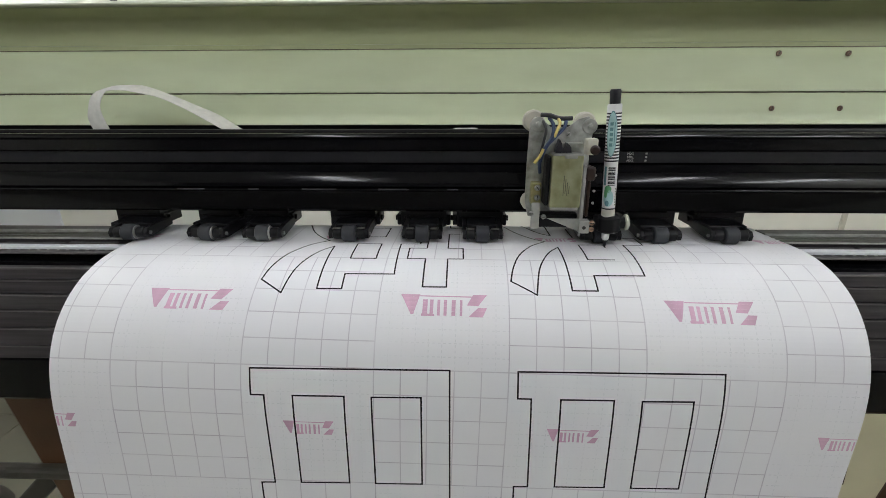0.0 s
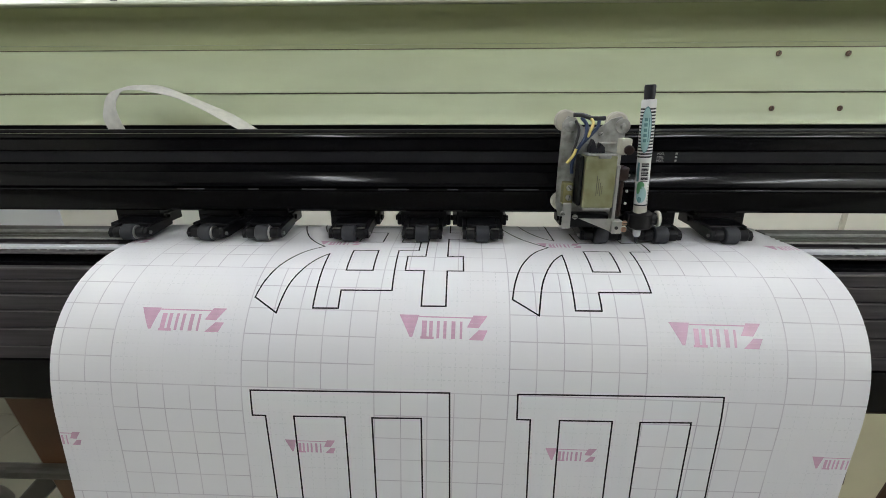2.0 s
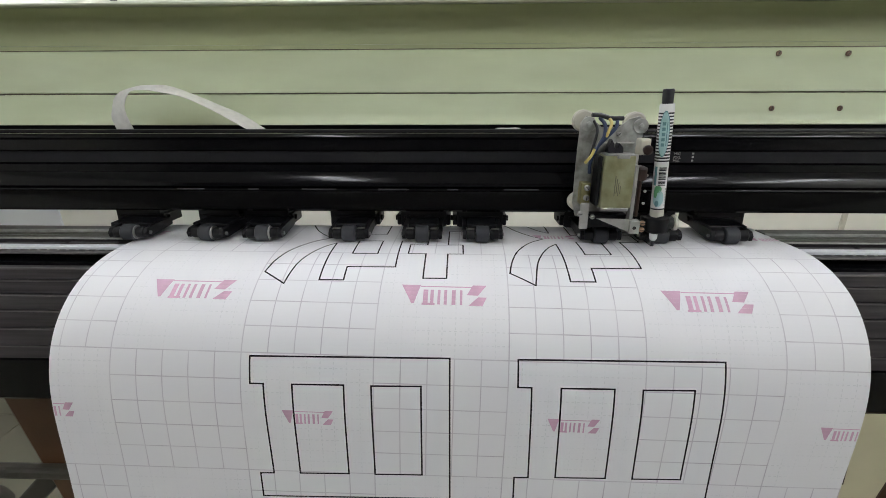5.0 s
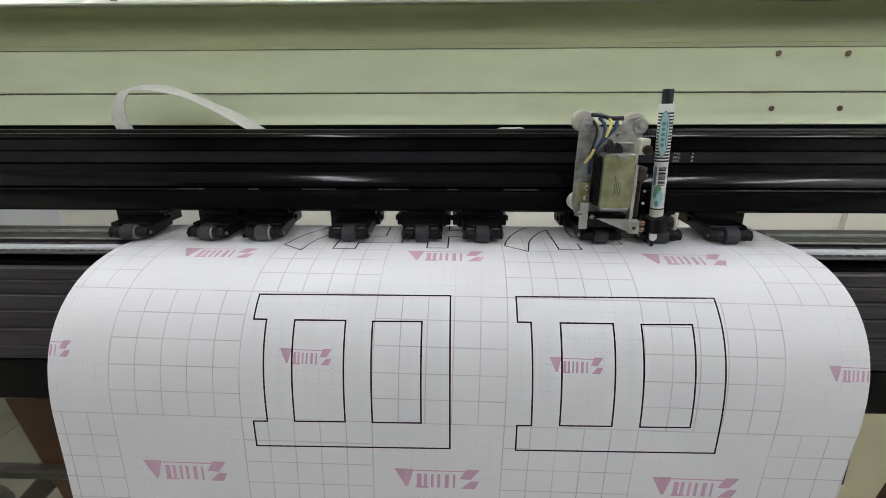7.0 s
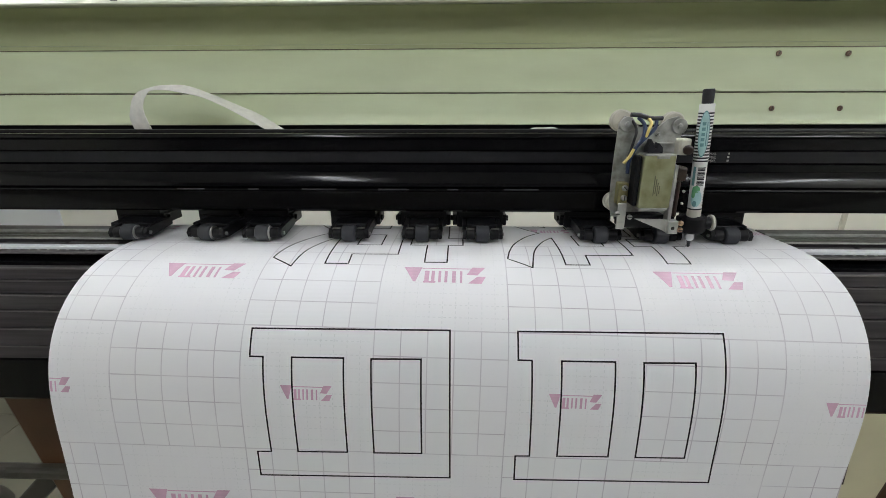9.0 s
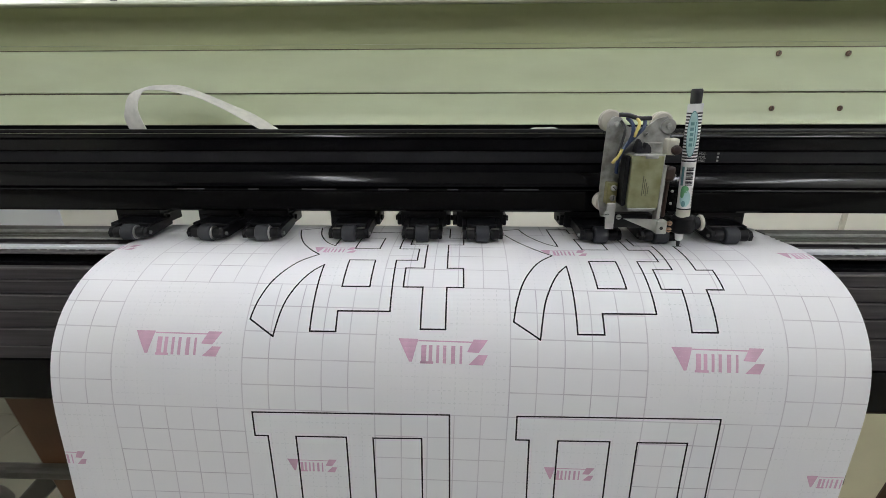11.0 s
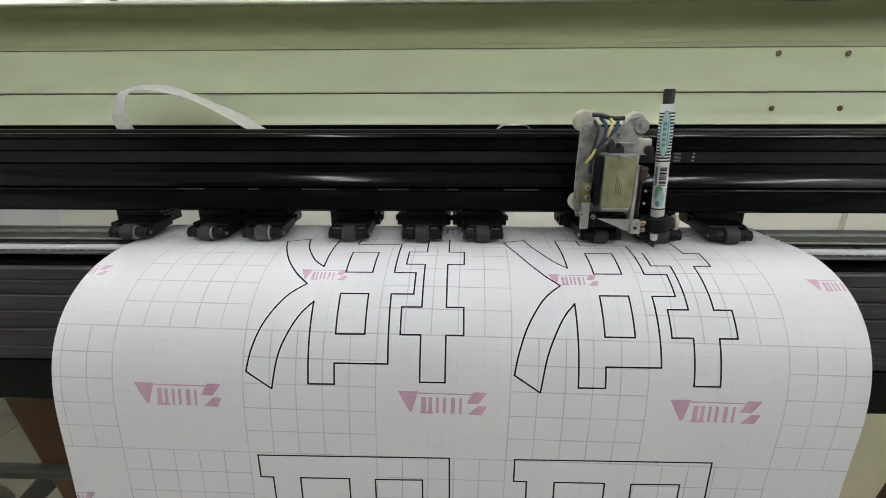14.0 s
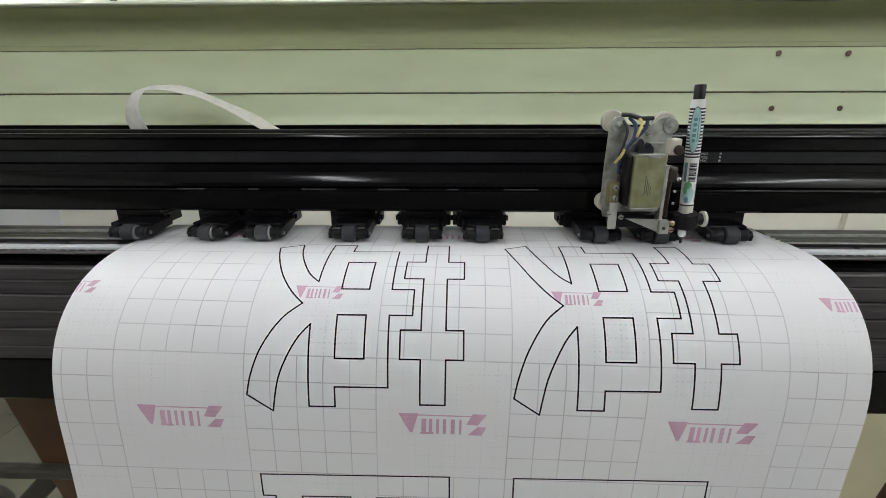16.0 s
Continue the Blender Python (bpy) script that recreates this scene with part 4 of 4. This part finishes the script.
def clip(poly, s0, s1):
    """The part of a polygon between two lengths along the sheet."""
    for lim, sign in ((s0, 1), (s1, -1)):
        out = []
        for k in range(len(poly)):
            a, b = poly[k], poly[(k + 1) % len(poly)]
            fa, fb = sign * (a[1] - lim), sign * (b[1] - lim)
            if fa >= 0:
                out.append(a)
            if (fa > 0 > fb) or (fa < 0 < fb):
                t = fa / (fa - fb)
                out.append((a[0] + (b[0] - a[0]) * t, a[1] + (b[1] - a[1]) * t))
        poly = out
        if len(poly) < 3:
            return []
    return poly


def mark(cx, cs, w, h):
    """A printed maker's mark as plain wedges and bars."""
    u = lambda x, y: (cx + (x - 0.5) * w, cs + (0.5 - y) * h)
    bar = lambda x0, x1, y0, y1: [u(x0, y1), u(x1, y1), u(x1, y0), u(x0, y0)]
    q = [[u(0.0, 1.0), u(0.225, 1.0), u(0.16, 0.06), u(0.13, 0.06)]]
    for x0, x1 in ((0.262, 0.318), (0.345, 0.385), (0.430, 0.462), (0.505, 0.540), (0.595, 0.640), (0.690, 0.718)):
        q.append(bar(x0, x1, 0.03, 0.76))
    q.append(bar(0.25, 0.40, 0.0, 0.10))
    q.append([u(0.79, 0.0), u(0.95, 0.0), u(1.0, 0.42), u(0.90, 0.42)][::-1])
    q.append([u(0.77, 0.52), u(0.90, 0.50), u(1.0, 1.04), u(0.84, 1.04)][::-1])
    q.append(bar(0.225, 0.84, 0.90, 0.955))
    # lay it askew with the print
    return [[(x - SKEW_C * y, y + SKEW_R * x) for x, y in p] for p in q]


def paper():
    e = empty("plotter_paper")
    black, pink = [], []
    for dx in (0.0, 0.2):
        for f in (SIGN, BOX_UP, GATE, GATE_A, GATE_B):
            black += line_quads(f, True, dx)
    black += line_quads(BOX_LOW, True, 0.0) + line_quads(CROSS, True, 0.0)
    black += line_quads([BOX_LOW[2], BOX_LOW[3], BOX_LOW[0], BOX_LOW[1]], False, 0.2)
    for k in (-1, 0, 1, 2):
        for c in (-0.2, 0.0, 0.2):
            pink += mark(c, -0.049 + 0.2 * k, 0.0665, 0.0178)
        for c in (-0.3, -0.1, 0.1, 0.3):
            pink += mark(c, 0.0500 + 0.2 * (k - 1), 0.0390, 0.0116)
    strips = []
    for k in range(COUNT):
        s0 = S_FIRST + k * STRIP_H
        s1 = s0 + STRIP_H
        sc = (s0 + s1) / 2
        h = STRIP_H / 2 + 0.00002
        th = 0.00016
        la, lb, lc = (EDGE_L - 0.0245 * (v + 0.03) for v in (s0, s1, sc))   # the cut edges run slightly askew
        ra, rb, rc = (EDGE_R - 0.0100 * (v + 0.03) for v in (s0, s1, sc))
        verts = [(la, h, 0), (lb, -h, 0), (rb, -h, 0), (ra, h, 0), (la, h, -th), (lb, -h, -th), (rb, -h, -th), (ra, h, -th)]
        faces = [(0, 1, 2, 3), (7, 6, 5, 4), (0, 4, 5, 1), (2, 6, 7, 3)]
        idx = [0, 0, 0, 0]
        lift = {1: 0.00006, 2: 0.00012}
        for slot, group in ((1, pink), (2, black)):
            for p in group:
                if min(v[1] for v in p) > s1 or max(v[1] for v in p) < s0:
                    continue
                c = clip(p, s0, s1)
                if not c:
                    continue
                c = [(min(max(x, lc + 0.0006), rc - 0.0006), s) for x, s in c]
                if max(x for x, _ in c) - min(x for x, _ in c) < 1e-5:
                    continue
                area = sum(c[q][0] * c[(q + 1) % len(c)][1] - c[(q + 1) % len(c)][0] * c[q][1] for q in range(len(c)))
                if abs(area) < 1e-10:
                    continue
                if area > 0:
                    c = c[::-1]
                base = len(verts)
                verts += [(x, sc - s, lift[slot]) for x, s in c]
                faces.append(tuple(range(base, base + len(c))))
                idx.append(slot)
        me = bpy.data.meshes.new("paper_strip")
        me.from_pydata(verts, [], faces)
        for m in (PAPER, PINK, INK):
            me.materials.append(m)
        me.polygons.foreach_set("material_index", idx)
        uv = me.uv_layers.new(name="grid")
        for lp in me.loops:
            x, y, _ = me.vertices[lp.vertex_index].co
            s = sc - y
            uv.data[lp.index].uv = (x + SKEW_C * s, s - SKEW_R * x)
        me.update()
        o = new("paper_strip", me)
        o.parent = e
        o.matrix_basis = strip_pose(sc)
        strips.append((o, s0, sc))
    tagged(e, "white gridded plotter paper with black pen outlines", "paper")
    return e, strips


sheet, strips = paper()

# ---- the pen's way on the sheet: seconds, across, along ----
PEN_S = -0.0735                                      # where the pen meets the paper's way
PEN_WAY = [
    (0.0, 0.1426, -0.1305), (0.5, 0.1426, -0.1065), (0.66, 0.1426, -0.1002), (0.85, 0.1424, -0.1010), (1.0, 0.1421, -0.1046), (1.5, 0.1655, -0.1284), (2.0, 0.1697, -0.1477),
    (2.5, 0.1697, -0.1719), (2.82, 0.1700, -0.1862), (3.0, 0.1700, -0.1853), (3.45, 0.1694, -0.1665), (3.55, 0.1700, -0.1660), (3.95, 0.1850, -0.1656), (4.0, 0.1850, -0.1641), (4.2, 0.1850, -0.1557),
    (5.0, 0.1847, -0.1216), (5.42, 0.1693, -0.1216), (5.95, 0.1692, -0.1004), (6.38, 0.1846, -0.1002), (6.5, 0.1846, -0.0971), (7.0, 0.1844, -0.0735), (7.2, 0.1842, -0.0657), (7.5, 0.1949, -0.0658),
    (7.74, 0.2030, -0.0653), (8.0, 0.2033, -0.0761), (8.5, 0.2034, -0.0984), (8.55, 0.2036, -0.1001), (8.95, 0.2166, -0.1003), (9.0, 0.2166, -0.1012), (9.2, 0.2166, -0.1087), (9.5, 0.2166, -0.1216),
    (9.85, 0.2035, -0.1216), (10.9, 0.2037, -0.1657), (11.28, 0.2171, -0.1657), (11.5, 0.2173, -0.1687), (11.7, 0.2174, -0.1790), (11.8, 0.2175, -0.1828), (11.9, 0.2176, -0.1856), (12.0, 0.2148, -0.1857), (12.3, 0.2044, -0.1861), (12.5, 0.2044, -0.1929),
    (13.0, 0.2045, -0.2167), (13.08, 0.2045, -0.2195), (13.5, 0.1893, -0.2200), (13.62, 0.1855, -0.2197), (14.0, 0.1853, -0.2048), (14.4, 0.1853, -0.1872), (14.5, 0.1848, -0.1860), (14.95, 0.1700, -0.1858),
    (15.2, 0.1700, -0.1836), (15.3, 0.1730, -0.1885), (15.5, 0.1850, -0.1979), (16.0, 0.2092, -0.2228)]
way_t = [r[0] for r in PEN_WAY]


def pen_at(t):
    return float(np.interp(t, way_t, [r[1] for r in PEN_WAY])), float(np.interp(t, way_t, [r[2] for r in PEN_WAY]))


def fresh_ink():
    """The line that the pen lays down during the clip: short pieces that come up through the sheet as the pen passes."""
    out = []
    runs = [([BOX_LOW[1], BOX_LOW[2]], 0.0, 0.70), (CROSS + [CROSS[0]], 2.8, 15.0)]
    clock = np.arange(0, 16.01, 0.02)
    spots = np.array([pen_at(t) for t in clock])
    for pts, t0, t1 in runs:
        for quad in line_quads(pts, False, 0.2, 0.004):
            c = np.mean(quad, axis=0)
            ok = (clock >= t0) & (clock <= t1)
            d = np.hypot(spots[:, 0] - c[0], spots[:, 1] - c[1])
            d[~ok] = 9
            t = float(clock[int(np.argmin(d))])
            for o, s0, sc in strips:
                p = clip(quad, s0, s0 + STRIP_H)
                if not p:
                    continue
                area = sum(p[q][0] * p[(q + 1) % len(p)][1] - p[(q + 1) % len(p)][0] * p[q][1] for q in range(len(p)))
                if abs(area) < 2e-8:
                    continue
                if area > 0:
                    p = p[::-1]
                me = bpy.data.meshes.new("ink_stroke")
                me.from_pydata([(x, sc - s, 0) for x, s in p], [], [tuple(range(len(p)))])
                me.materials.append(INK)
                i = new("ink_stroke", me)
                i.parent = o
                out.append((i, t))
    return out


strokes = fresh_ink()


def motions():
    ticks = [round(0.1 * k, 1) for k in range(161)]
    lift = lambda t: float(np.interp(t, [0, 0.78, 0.88, 2.82, 2.94, 15.1, 15.22, 16], [0, 0, 0.0034, 0.0034, 0, 0, 0.0034, 0.0034]))
    place = [(t, *pen_at(t)) for t in ticks]
    for o, s0, sc in strips:
        walk(o, [(t, strip_pose(sc + PEN_S - s)) for t, x, s in place])
    for o, t in strokes:
        under, over = pose(0, 0, -0.00008), pose(0, 0, 0.00012)
        if t < 0.1:
            rows = [(0, over), (16, over)]
        else:
            rows = [(0, under), (t - 0.07, under), (t, over), (16, over)]
        walk(o, rows)
    walk(car, [(t, pose(x, 0.393, BED)) for t, x, s in place])
    walk(pen, [(t, pose(0.0014, 0, lift(t), 0, -2.8, 0)) for t in ticks])
    walk(belt, [(t, pose(x, 0, 0)) for t, x, s in place])
    walk(loop, [(t, pose((x - 0.2172) * 0.61, CABLE_Y, Z)) for t, x, s in place])
    hx = [(0, 0.019, -0.001), (0.8, 0.013, 0.0020), (1.0, 0.019, -0.001), (1.5, 0.04, -0.004), (2.0, 0.045, -0.003), (3.5, 0.049, -0.0005), (4.0, 0.060, -0.001), (7.0, 0.066, -0.0005), (9.0, 0.100, -0.0005), (11.5, 0.100, -0.0005), (12.5, 0.086, 0.0010), (13.5, 0.070, 0.0025), (14.5, 0.064, 0.0030), (15.0, 0.05, 0.001), (16.0, 0.07, -0.003)]
    walk(hump, [(t, pose(x, CABLE_Y, Z + dz)) for t, x, dz in hx])


motions()
